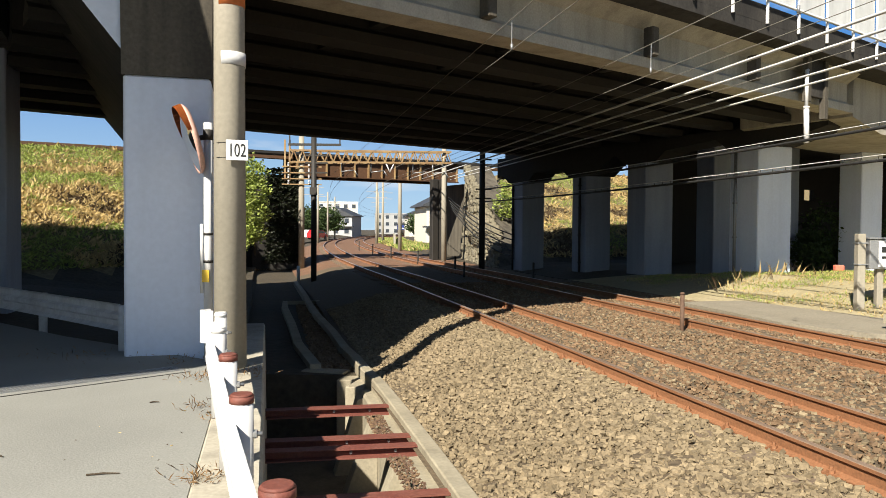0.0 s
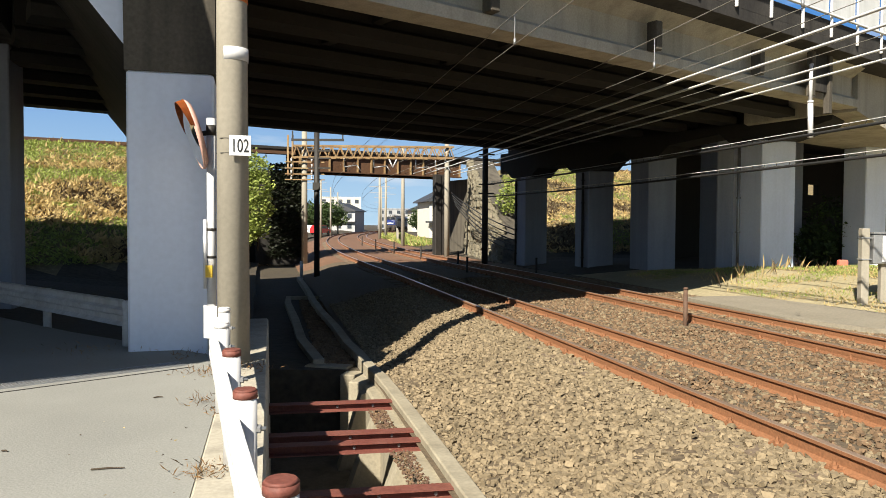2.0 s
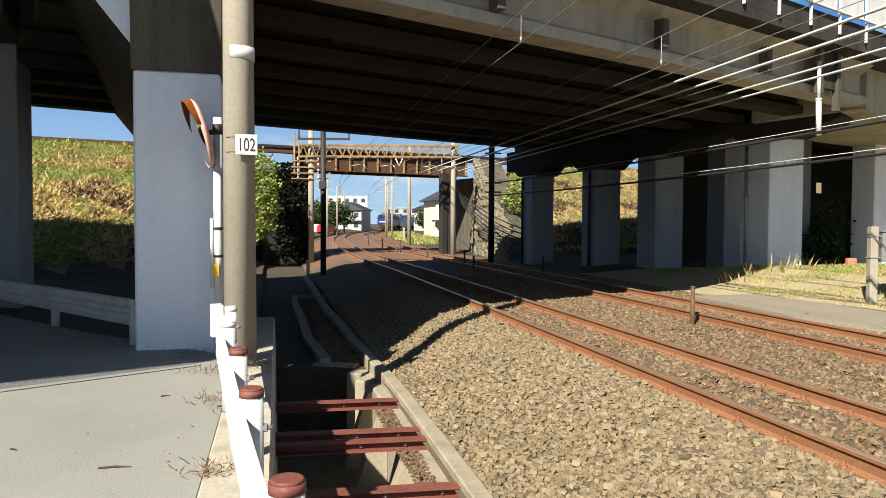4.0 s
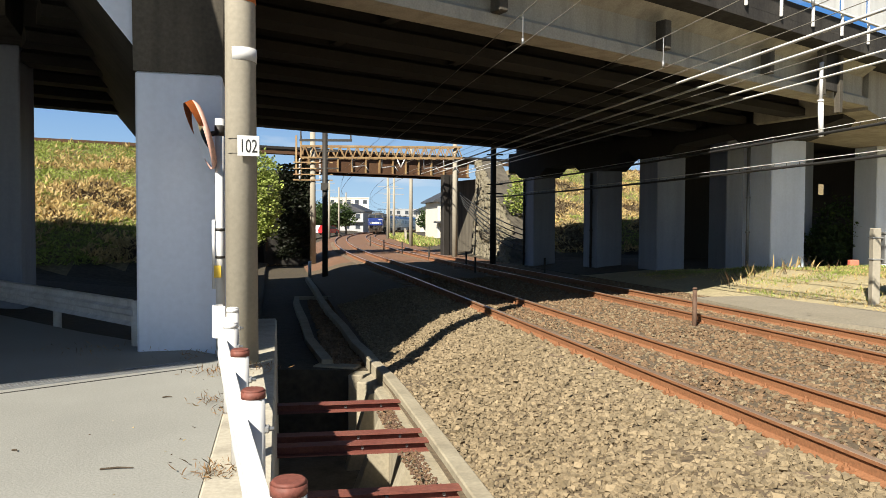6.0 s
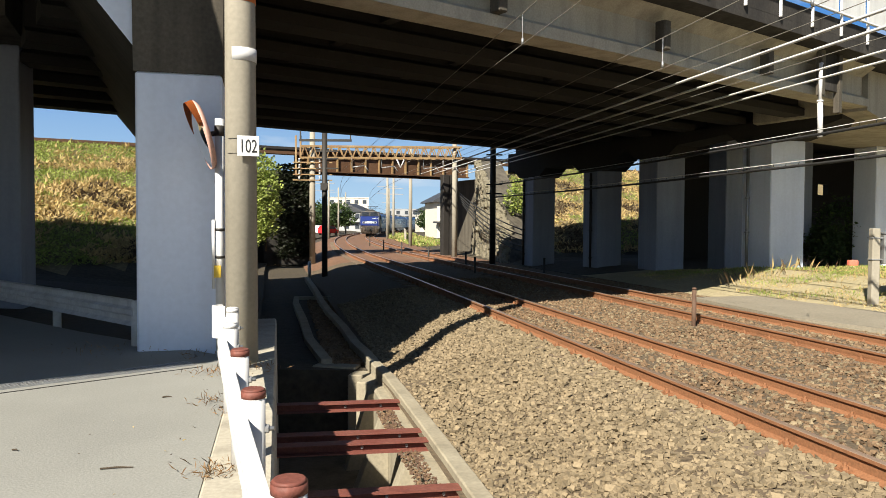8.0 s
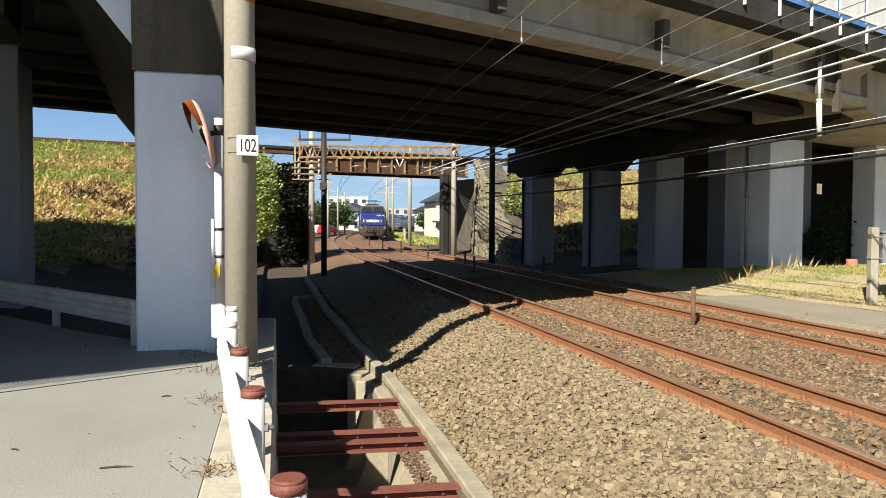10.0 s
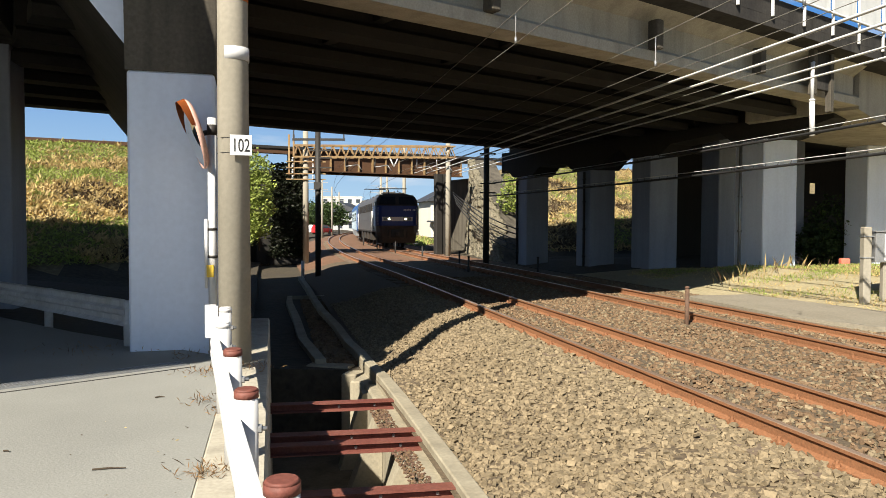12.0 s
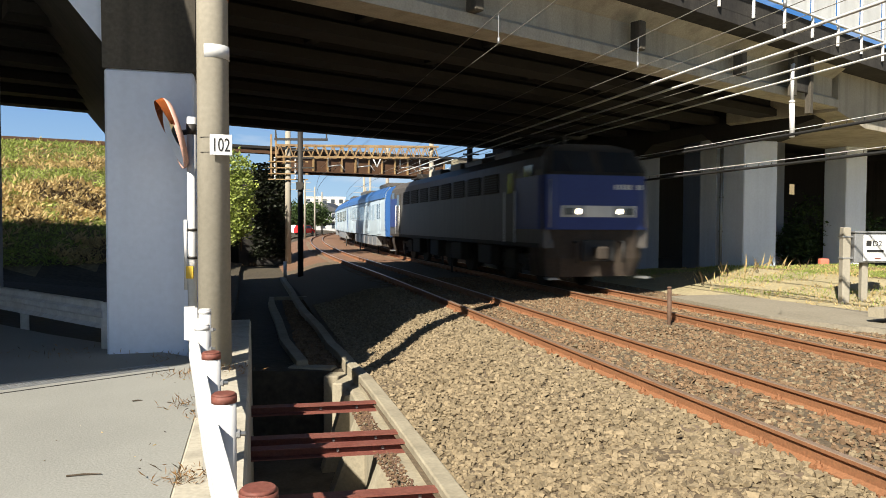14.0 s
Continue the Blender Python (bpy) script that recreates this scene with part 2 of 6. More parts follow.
def ground_height(x, y):
    n = (x - line_x(y)) * 0.975
    h = noise.noise((x * 0.4, y * 0.4, 0)) * 0.06
    if -2.2 < n < 6.2:
        return -0.62
    if CURB_N < n <= -2.2:
        return -0.62
    if ROAD_N < n <= CURB_N:
        return -1.95 + h if y < 11.6 else -0.72 + h * 0.5
    if n <= ROAD_N:
        z = -0.02
        if y > 10:
            z = -0.02 + h - 0.5 * max(0, min(1, (y - 10) / 8)) * max(0, min(1, (n + 12) / 4))
        if n < -6.6:
            z += bank_height(x, y) * max(0, min(1, (-n - 6.6) / 1.2))
        return z
    z = -0.2 + (0.22 + h) * max(0, min(1, (n - 6.6) / 2))
    if n > 8.2:
        z += bank_height(x, y, 27.2) * max(0, min(1, (n - 8.2) / 2.2))
        # the grassy verge swells up to the pillars
        z += 0.3 * max(0, min(1, (n - 8.2) / 1.6)) * max(0, min(1, (y - 12) / 4, (26 - y) / 3))
    return z


def build_ground():
    ns = [-3500, -900, -300, -120, -80, -60, -48, -40, -33, -28, -24, -21, -18, -16, -14, -12.5, -11, -9.5, -8.5, -7.8, -7.2, -6.6, -6.0, -5.5, ROAD_N - 0.01, ROAD_N + 0.01, -4.4, -3.6, CURB_N - 0.01, CURB_N + 0.01, -2.21, -2.19, 0, 3, 6.19, 6.21, 6.6, 7.2, 7.8, 8.2, 9, 10, 11, 12.5, 14, 16, 18, 20, 23, 26, 30, 35, 40, 48, 60, 80, 120, 300, 900, 3500]
    yy = [-3000, -600, -120, -40, -20, -10, -5] + [v * 0.5 for v in range(-4, 23)] + [11.59, 11.61] + [12 + v * 0.7 for v in range(0, 80)] + [70, 75, 80, 88, 100, 120, 150, 190, 250, 330, 419, 700, 1500, 4500]
    verts, faces, w = [], [], len(ns)
    for y in yy:
        cx = line_x(y)
        for n in ns:
            x = cx + n / 0.975
            verts.append((x, y, ground_height(x, y)))
    for j in range(len(yy) - 1):
        for i in range(w - 1):
            faces.append((j * w + i, j * w + i + 1, (j + 1) * w + i + 1, (j + 1) * w + i))
    me = bpy.data.meshes.new("ground")
    me.from_pydata(verts, [], faces)
    for m in (SOIL, SAND, BANK):
        me.materials.append(m)
    idx = []
    for f in faces:
        x, y, z = (sum(verts[i][k] for i in f) / 4 for k in range(3))
        n = (x - line_x(y)) * 0.975
        idx.append(2 if z > 0.3 else 1 if n > 6.2 and 8 < y < 27 else 0)
    me.polygons.foreach_set("material_index", idx)
    tagged(new("ground", me), "bare brown earth with dry grass patches", "ground", kind="structure")


def build_road():
    bm = bmesh.new()
    pts = [(y, line_x(y) + ROAD_N / 0.975) for y in (-30, -10, 0, 3, 5, 7, 8.4)]
    left = [bm.verts.new((x - 9 if y < 8 else x - 9, y, 0.05)) for y, x in pts]
    right = [bm.verts.new((x, y, 0.05)) for y, x in pts]
    for i in range(len(pts) - 1):
        bm.faces.new((left[i], right[i], right[i + 1], left[i + 1]))
    # beyond the pillar the road bears off to the left, under the bridge
    far = [bm.verts.new((-14.5, 18.0, 0.05)), bm.verts.new((-5.2, 10.4, 0.05))]
    bm.faces.new((left[-1], right[-1], far[1], far[0]))
    r = bmesh.ops.extrude_face_region(bm, geom=bm.faces[:])
    bmesh.ops.translate(bm, vec=(0, 0, -0.16), verts=[v for v in r["geom"] if isinstance(v, bmesh.types.BMVert)])
    bmesh.ops.recalc_face_normals(bm, faces=bm.faces[:])
    tagged(part("road", bm, ASPHALT), "worn pale grey asphalt road, part in shade", "road", kind="structure")


def build_ballast():
    """The bed of the tracks: flat on top, sloping at its sides."""
    bm = bmesh.new()
    ss = [-20 + i * 0.6 for i in range(0, 240)] + [124 + i * 8 for i in range(0, 30)]
    prof = [(-3.15, -0.64), (-2.75, -0.58), (-2.3, -0.46), (-1.9, -0.31), (-1.45, -0.2), (-0.9, -0.175), (-0.3, -0.135), (0.3, -0.135), (0.9, -0.165), (1.35, -0.15), (1.75, -0.17), (2.1, -0.15), (2.6, -0.165), (3.2, -0.135), (3.8, -0.135), (4.4, -0.175), (4.9, -0.19), (5.4, -0.2), (6.3, -0.22)]
    rows = []
    for s in ss:
        row = []
        for n, z in prof:
            x, y, _ = on_track(s, n)
            row.append(bm.verts.new((x, y, z + noise.noise((x * 1.3, y * 1.3, 5)) * 0.035)))
        rows.append(row)
    for a, b in zip(rows, rows[1:]):
        for i in range(len(prof) - 1):
            f = bm.faces.new((a[i], a[i + 1], b[i + 1], b[i]))
            f.material_index = 1 if f.verts[0].co.y > 34 else 0
            f.smooth = True
    tagged(part("ballast_bed", bm, [BED, RUSTBED]), "bed of crushed stone ballast under the tracks", "ballast", kind="structure")


RAIL = ((-0.065, -0.153), (0.065, -0.153), (0.065, -0.142), (0.012, -0.118), (0.012, -0.045), (0.034, -0.03), (0.034, -0.004), (0.028, 0.0), (-0.028, 0.0), (-0.034, -0.004), (-0.034, -0.03), (-0.012, -0.045), (-0.012, -0.118), (-0.065, -0.142))
HALF = 0.58


def build_tracks():
    rails = []
    for k, off in enumerate((0, TRACK_GAP)):
        track = tagged(empty("railway_track"), "rusty steel rails on sleepers, heads worn bright" if k else "rusty rails of the nearer railway track on sleepers", "railway track", "railway tracks", "structure")
        for side in (-HALF, HALF):
            bm = bmesh.new()
            path = track_path(off + side, -14, 70, 1.0) + track_path(off + side, 72, 330, 4)
            sweep(bm, path, RAIL)
            for f in bm.faces:
                zs = [v.co.z for v in f.verts]
                if min(zs) > -0.005:
                    f.material_index = 1
            part("rail", bm, [RUST, RAILTOP], track)
        # sleepers
        bm = bmesh.new()
        prism(bm, [(-0.12, -0.17), (0.12, -0.17), (0.105, 0.0), (-0.105, 0.0)], -1.0, 1.0, pose(0, 0, 0, 0, 0, 90))
        me = bpy.data.meshes.new("sleeper")
        bm.to_mesh(me)
        bm.free()
        me.materials.append(SLEEPER)
        cm = clip_mesh()
        s = -8.0
        while s < 75:
            x, y, h = on_track(s, off)
            ob = new("sleeper", me)
            ob.parent, ob.matrix_basis = track, pose(x, y, -0.155, 0, 0, -math.degrees(h))
            if s < 34:
                for side in (-HALF, HALF):
                    for d in (-1, 1):
                        x, y, h = on_track(s, off + side + d * 0.085)
                        c = new("rail_clip", cm)
                        c.parent, c.matrix_basis = track, pose(x, y, -0.152, 0, 0, -math.degrees(h) + (0 if d > 0 else 180))
            s += 0.61


def clip_mesh():
    bm = bmesh.new()
    box(bm, -0.045, 0.04, -0.05, 0.05, 0, 0.028)
    rod(bm, (0.0, 0, 0.0), (0.0, 0, 0.075), 0.016, seg=6)
    rod(bm, (0.0, 0, 0.028), (0.0, 0, 0.05), 0.03, seg=6)
    me = bpy.data.meshes.new("rail_clip")
    bm.to_mesh(me)
    bm.free()
    me.materials.append(RUST)
    return me


build_ground()
build_road()
build_ballast()
build_tracks()


# ---- the road bridge ----
SWAP = Matrix(((0, 1, 0, 0), (1, 0, 0, 0), (0, 0, 1, 0), (0, 0, 0, 1)))


def slab(bm, outline, u0, u1):
    """An outline of (across, up) pushed along the road bridge."""
    verts = prism(bm, outline, u0, u1)
    bmesh.ops.transform(bm, matrix=BRIDGE_M @ SWAP, verts=verts)
    bmesh.ops.recalc_face_normals(bm, faces=bm.faces[:])


U0 = 1.7  # where the span over the tracks begins


def pier_u(n):
    """Where the middle of the skewed pier beside the far track stands along the bridge."""
    return 21.15 + 0.1 * (n - 10.6)


def build_road_bridge():
    over = tagged(empty("road_bridge"), "concrete girder road bridge crossing over the railway", "bridge", kind="structure")
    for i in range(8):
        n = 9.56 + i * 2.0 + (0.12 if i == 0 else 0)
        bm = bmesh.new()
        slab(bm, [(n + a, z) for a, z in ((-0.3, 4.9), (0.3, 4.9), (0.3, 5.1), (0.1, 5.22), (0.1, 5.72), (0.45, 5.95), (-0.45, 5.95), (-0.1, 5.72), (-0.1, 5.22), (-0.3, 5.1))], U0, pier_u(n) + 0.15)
        # only the outer girder is pale; inner ones have shade in their colour
        part("girder", bm, CONCRETE if i == 0 else GIRDER_SHADE, over)
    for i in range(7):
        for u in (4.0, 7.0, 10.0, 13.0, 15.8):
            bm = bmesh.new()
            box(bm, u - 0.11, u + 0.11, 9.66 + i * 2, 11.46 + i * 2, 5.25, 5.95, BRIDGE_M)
            part("cross_beam", bm, GIRDER_SHADE, over)
    # brackets on the face of the outer girder
    for u in (7.9, 12.2, 16.0):
        bm = bmesh.new()
        box(bm, u - 0.1, u + 0.1, 9.2, 9.45, 5.12, 5.7, BRIDGE_M, 0.02)
        part("stiffener", bm, CONCRETE_DARK, over)
    # black stains along the edge; the soffit's black is painted shade
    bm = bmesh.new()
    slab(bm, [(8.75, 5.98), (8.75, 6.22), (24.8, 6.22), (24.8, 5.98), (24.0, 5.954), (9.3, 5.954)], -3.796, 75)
    part("deck_slab", bm, [STAIN_SHADE], over)
    for n0, n1 in ((8.75, 8.97), (24.58, 24.8)):
        bm = bmesh.new()
        slab(bm, [(n0, 6.224), (n1, 6.224), (n1, 6.62), (n0, 6.62)], -3.796, 75)
        part("parapet", bm, STAIN_SHADE, over, "parapet with black run-off stains")
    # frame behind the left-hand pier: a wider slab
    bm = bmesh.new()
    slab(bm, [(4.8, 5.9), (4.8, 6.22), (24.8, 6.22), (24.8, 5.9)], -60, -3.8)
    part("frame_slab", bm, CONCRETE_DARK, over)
    for n0, n1 in ((4.8, 5.02), (24.58, 24.8)):
        bm = bmesh.new()
        slab(bm, [(n0, 6.224), (n1, 6.224), (n1, 6.8), (n0, 6.8)], -60, -3.8)
        part("parapet", bm, CONCRETE_DARK, over)
    # unseen flare added between the two widths, its edge set to cast the shade
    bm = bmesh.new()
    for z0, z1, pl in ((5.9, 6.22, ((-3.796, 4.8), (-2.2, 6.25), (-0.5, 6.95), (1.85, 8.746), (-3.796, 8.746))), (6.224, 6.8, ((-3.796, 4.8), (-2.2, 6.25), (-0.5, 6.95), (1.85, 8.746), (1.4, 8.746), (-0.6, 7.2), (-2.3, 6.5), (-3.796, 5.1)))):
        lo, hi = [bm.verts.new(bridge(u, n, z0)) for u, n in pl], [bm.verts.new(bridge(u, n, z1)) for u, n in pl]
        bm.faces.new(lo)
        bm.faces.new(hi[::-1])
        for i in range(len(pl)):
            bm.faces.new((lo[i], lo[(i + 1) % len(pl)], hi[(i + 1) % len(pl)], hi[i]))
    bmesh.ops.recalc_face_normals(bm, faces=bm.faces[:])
    part("shade_flare_slab", bm, CONCRETE_DARK, over)
    # plain unseen walls, added at both ends to block sky light under the bridge
    for u in (-16.0, 52.0):
        bm = bmesh.new()
        box(bm, u - 0.3, u + 0.3, 4.9, 24.7, -0.6, 5.896, BRIDGE_M)
        part("end_wall", bm, CONCRETE_DARK, over)
    # near-black wall added behind the piers in place of deep shade
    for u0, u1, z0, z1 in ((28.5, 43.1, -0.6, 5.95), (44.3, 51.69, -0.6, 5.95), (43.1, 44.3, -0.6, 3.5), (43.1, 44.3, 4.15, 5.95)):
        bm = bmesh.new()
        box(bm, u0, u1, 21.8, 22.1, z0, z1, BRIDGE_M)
        part("shade_back_wall", bm, GIRDER_SHADE, over)
    # frame beams in the dark concrete, their shade put into the colour
    for n, z in ((11.5, 5.15), (17.0, 5.1), (24.4, 5.05)):
        bm = bmesh.new()
        slab(bm, [(n - 0.35, z), (n + 0.35, z), (n + 0.35, 5.896), (n - 0.35, 5.896)], -30, -1.2)
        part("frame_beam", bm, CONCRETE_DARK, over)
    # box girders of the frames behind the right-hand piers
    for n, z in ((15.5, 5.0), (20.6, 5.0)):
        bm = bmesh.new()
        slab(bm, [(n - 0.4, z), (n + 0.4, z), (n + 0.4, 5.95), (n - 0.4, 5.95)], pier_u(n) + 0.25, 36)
        part("frame_beam", bm, GIRDER_SHADE, over)
    # the outer beam of the next span, thickened towards its pillar
    bm = bmesh.new()
    verts = prism(bm, [(21.4, 5.95), (21.4, 4.84), (23.2, 4.5), (30, 4.5), (33, 4.84), (46, 4.86), (46, 5.95)], 9.5, 12.9)
    bmesh.ops.transform(bm, matrix=BRIDGE_M, verts=verts)
    # black block in place of the shaded gap between spans, with its steel cover plates
    for u0, u1, z0, z1, n, m in ((18.3, 19.0, 5.02, 5.96, 9.18, STAIN_SHADE), (18.12, 18.3, 4.86, 5.96, 9.12, CONCRETE_DARK), (19.0, 19.16, 4.5, 5.96, 9.12, CONCRETE_DARK)):
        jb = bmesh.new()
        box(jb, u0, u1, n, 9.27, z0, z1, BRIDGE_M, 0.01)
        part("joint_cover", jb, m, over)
    part("frame_beam", bm, CONCRETE, over, "smooth pale concrete")
    return over


def build_barrier():
    """Steel posts and grey sheets of the noise barrier on the near parapet."""
    fence = tagged(empty("noise_barrier"), "grey sheet noise barrier with white posts on the bridge parapet", "fence")
    pm = bmesh.new()
    box(pm, -0.025, 0.025, -0.03, 0.03, -0.42, 1.9, None, 0.006)
    me = bpy.data.meshes.new("post")
    pm.to_mesh(me)
    pm.free()
    me.materials.append(WHITE)
    sm = bmesh.new()
    box(sm, 0.06, 1.3, 0.04, 0.065, 0.12, 1.85)
    ms = bpy.data.meshes.new("panel")
    sm.to_mesh(ms)
    sm.free()
    ms.materials.append(BARRIER)
    for i in range(36):
        u = 3.2 + i * 1.36
        c = bridge(u, 8.70, 6.62)
        for name, data in (("post", me), ("panel", ms)):
            ob = new(name, data)
            ob.parent, ob.matrix_basis = fence, Matrix.Translation(c) @ pose(0, 0, 0, 0, 0, 90 - BRIDGE_AZ)
    bm = bmesh.new()
    rod(bm, bridge(2.4, 8.66, 6.72), bridge(52, 8.66, 6.72), 0.03)
    part("rail", bm, WHITE, fence)


BARRIER = mat("grey_barrier_sheet", (0.646, 0.655, 0.646), 0.5, vary=0.05, scale=0.6, fine=12, bump=0.05, second=(0.522, 0.532, 0.522), streak=0.15)


SKEW = 17.2  # the pillars stand skew to the bridge, square to the tracks
PILLARS = ((0.0, 1.3, 4.28), (4.5, 1.19, 4.1), (7.53, 1.13, 3.78), (11.48, 1.07, 3.74))  # along the cap, width, top


def build_piers():
    # the pier beside the far track: four pillars under one cap with tapered ends
    pier = tagged(empty("bridge_pier"), "pale painted concrete pillars under a stained cap beam", "bridge pier", "piers of the road bridge", "structure")
    row = pose(10.53, 23.3, 0, 0, 0, 32.6)
    outline = [(-2.5, 4.896), (-2.5, 4.7)]
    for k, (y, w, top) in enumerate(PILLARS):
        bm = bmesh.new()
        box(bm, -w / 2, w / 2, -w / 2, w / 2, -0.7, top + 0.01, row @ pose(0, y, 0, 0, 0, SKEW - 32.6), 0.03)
        # the nearest pillar keeps the plain paint; the others carry painted shade
        part("pillar", bm, PAINT if k == 0 else PAINT_SHADED, pier)
        e = w * 0.62
        if k:
            outline += [(y - e - 0.45, top + 0.36)]
        outline += [(y - e, top), (y + e, top)]
        outline += [(y + e + 0.45, top + 0.36)]
    outline += [(13.0, 4.0), (13.0, 4.896)]
    bm = bmesh.new()
    verts = prism(bm, outline, -0.6, 0.6)
    bmesh.ops.transform(bm, matrix=row @ SWAP, verts=verts)
    bmesh.ops.recalc_face_normals(bm, faces=bm.faces[:])
    bmesh.ops.triangulate(bm, faces=[f for f in bm.faces if len(f.verts) > 4])
    part("cap_beam", bm, GIRDER_SHADE, pier, "cap beam black with run-off and painted shade")
    # the wall between the girder ends, on top of the cap
    bm = bmesh.new()
    box(bm, -0.15, 0.15, -0.2, 13.0, 4.9, 5.95, row)
    part("end_diaphragm", bm, GIRDER_SHADE, pier)
    # rain pipes down the pillars, on the side of the track
    for k, y, m in ((0, 0.3, GALV), (2, -0.2, DARKSTEEL), (3, 0.35, DARKSTEEL)):
        at, w, top = PILLARS[k]
        c = row @ pose(0, at, 0, 0, 0, SKEW - 32.6) @ Vector((-w / 2 - 0.07, y, 0))
        bm = bmesh.new()
        rod(bm, (c.x, c.y, -0.3), (c.x, c.y, top - 0.05), 0.05)
        for z in (0.3, 1.4, 2.5, 3.4):
            rod(bm, (c.x, c.y, z), (c.x, c.y, z + 0.05), 0.075)
        part("rain_pipe", bm, m, pier)
    # pillars of the frames of the next span
    pier = tagged(empty("bridge_pier"), "tall pale painted pillars of the concrete frame beyond the verge", "bridge pier", "piers of the road bridge", "structure")
    for x, y, top, m in ((15.8, 26.7, 4.51, PAINT), (10.65, 27.25, 5.02, PAINT_SHADED), (13.72, 28.65, 5.02, PAINT_SHADED)):
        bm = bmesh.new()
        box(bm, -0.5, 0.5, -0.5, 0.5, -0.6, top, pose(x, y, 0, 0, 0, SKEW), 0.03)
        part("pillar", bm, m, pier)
    pier = tagged(empty("bridge_pier"), "pale blue-grey painted square pillars, bare stained concrete above", "bridge pier", "piers of the road bridge", "structure")
    for x, y in ((-3.33, 9.38), (-6.2, 16.9), (-9.0, 24.3)):
        m = pose(x, y, 0, 0, 0, 14)
        bm = bmesh.new()
        box(bm, -0.5, 0.5, -0.5, 0.5, -0.6, 3.43, m, 0.025)
        part("pillar", bm, PAINT, pier)
        bm = bmesh.new()
        bmesh.ops.create_cube(bm, size=1)
        for v in bm.verts:
            k = 0.515 if v.co.z < 0 else 0.54
            v.co = (v.co.x * 2 * k, v.co.y * 1.04, 3.43 if v.co.z < 0 else 5.88)
        bmesh.ops.transform(bm, matrix=m, verts=bm.verts)
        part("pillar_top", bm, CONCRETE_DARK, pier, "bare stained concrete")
    bm = bmesh.new()
    beam(bm, (-3.33, 9.38, 5.3), (-9.1, 24.4, 5.3), 0.9, 1.0)
    part("cap_beam", bm, CONCRETE_DARK, pier)
    # the flank of the frame rises from the pillars towards the road
    bm = bmesh.new()
    prism(bm, [(-0.47, 3.6), (-0.47, 5.88), (-2.0, 5.88), (-1.85, 5.35)], -0.4, 15.8, pose(-3.33, 9.38, 0, 0, 0, 20.9))
    bm.normal_update()
    # flank and underside get black for their shade; the end faces stay painted
    for f in bm.faces:
        f.material_index = 1 if abs(f.normal.z) < 0.1 and f.calc_area() < 3 else 0
    part("haunch", bm, [STAIN_SHADE, PAINT], pier, "flank of the concrete frame blackened as shade, with a painted end")
    pier = tagged(empty("bridge_pier"), "painted concrete pillars beside the road under the bridge, shade in the paint", "bridge pier", "piers of the road bridge", "structure")
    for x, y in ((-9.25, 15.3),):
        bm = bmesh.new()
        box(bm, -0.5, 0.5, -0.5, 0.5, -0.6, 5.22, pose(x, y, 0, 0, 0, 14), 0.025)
        part("pillar", bm, PAINT_SHADED, pier)
    bm = bmesh.new()
    beam(bm, (-8.2, 12.6, 5.55), (-12.2, 22.8, 5.55), 1.2, 0.66)
    part("cap_beam", bm, CONCRETE_DARK, pier)


def build_downpipe():
    bm = bmesh.new()
    x, y = 9.2, 17.9
    rod(bm, (x, y, 4.65), (x + 0.02, y, 3.8), 0.065)
    rod(bm, (x, y, 4.65), (x, y, 4.7), 0.075)
    rod(bm, (x, y, 4.71), (x, y, 5.6), 0.045)
    rod(bm, (x, y, 5.56), (x + 0.1, y + 0.15, 5.62), 0.04)
    tagged(part("drain_pipe", bm, WHITE), "white plastic drain pipe hanging from the bridge", "pipe")


def build_shade_screen():
    """An unseen screen added along the other parapet, its height set to shade the bank."""
    fence = tagged(empty("noise_barrier"), "unseen grey sheet screen added on the far parapet to shade the bank", "fence")
    for i in range(20):
        bm = bmesh.new()
        u = -32 + i * 3.2
        box(bm, u, u + 3.16, 24.66, 24.72, 6.64 if u > -3.8 else 6.82, 9.2 if u < 0 else 6.95, BRIDGE_M)
        part("panel", bm, BARRIER, fence)


build_road_bridge()
build_barrier()
build_shade_screen()
build_piers()
build_downpipe()


# ---- beside the road ----
def wbeam(bm, p, q, back=1, h=0.34):
    """A corrugated guard rail from p to q (centre line)."""
    prof = [(0.0, -0.17), (0.02, -0.165), (0.075, -0.125), (0.075, -0.06), (0.01, -0.03), (0.01, 0.03), (0.075, 0.06), (0.075, 0.125), (0.02, 0.165), (0.0, 0.17)]
    sec = [(-back * a, z) for a, z in prof] + [(-back * (a - 0.012), z) for a, z in prof[::-1]]
    sweep(bm, [p, q], sec)


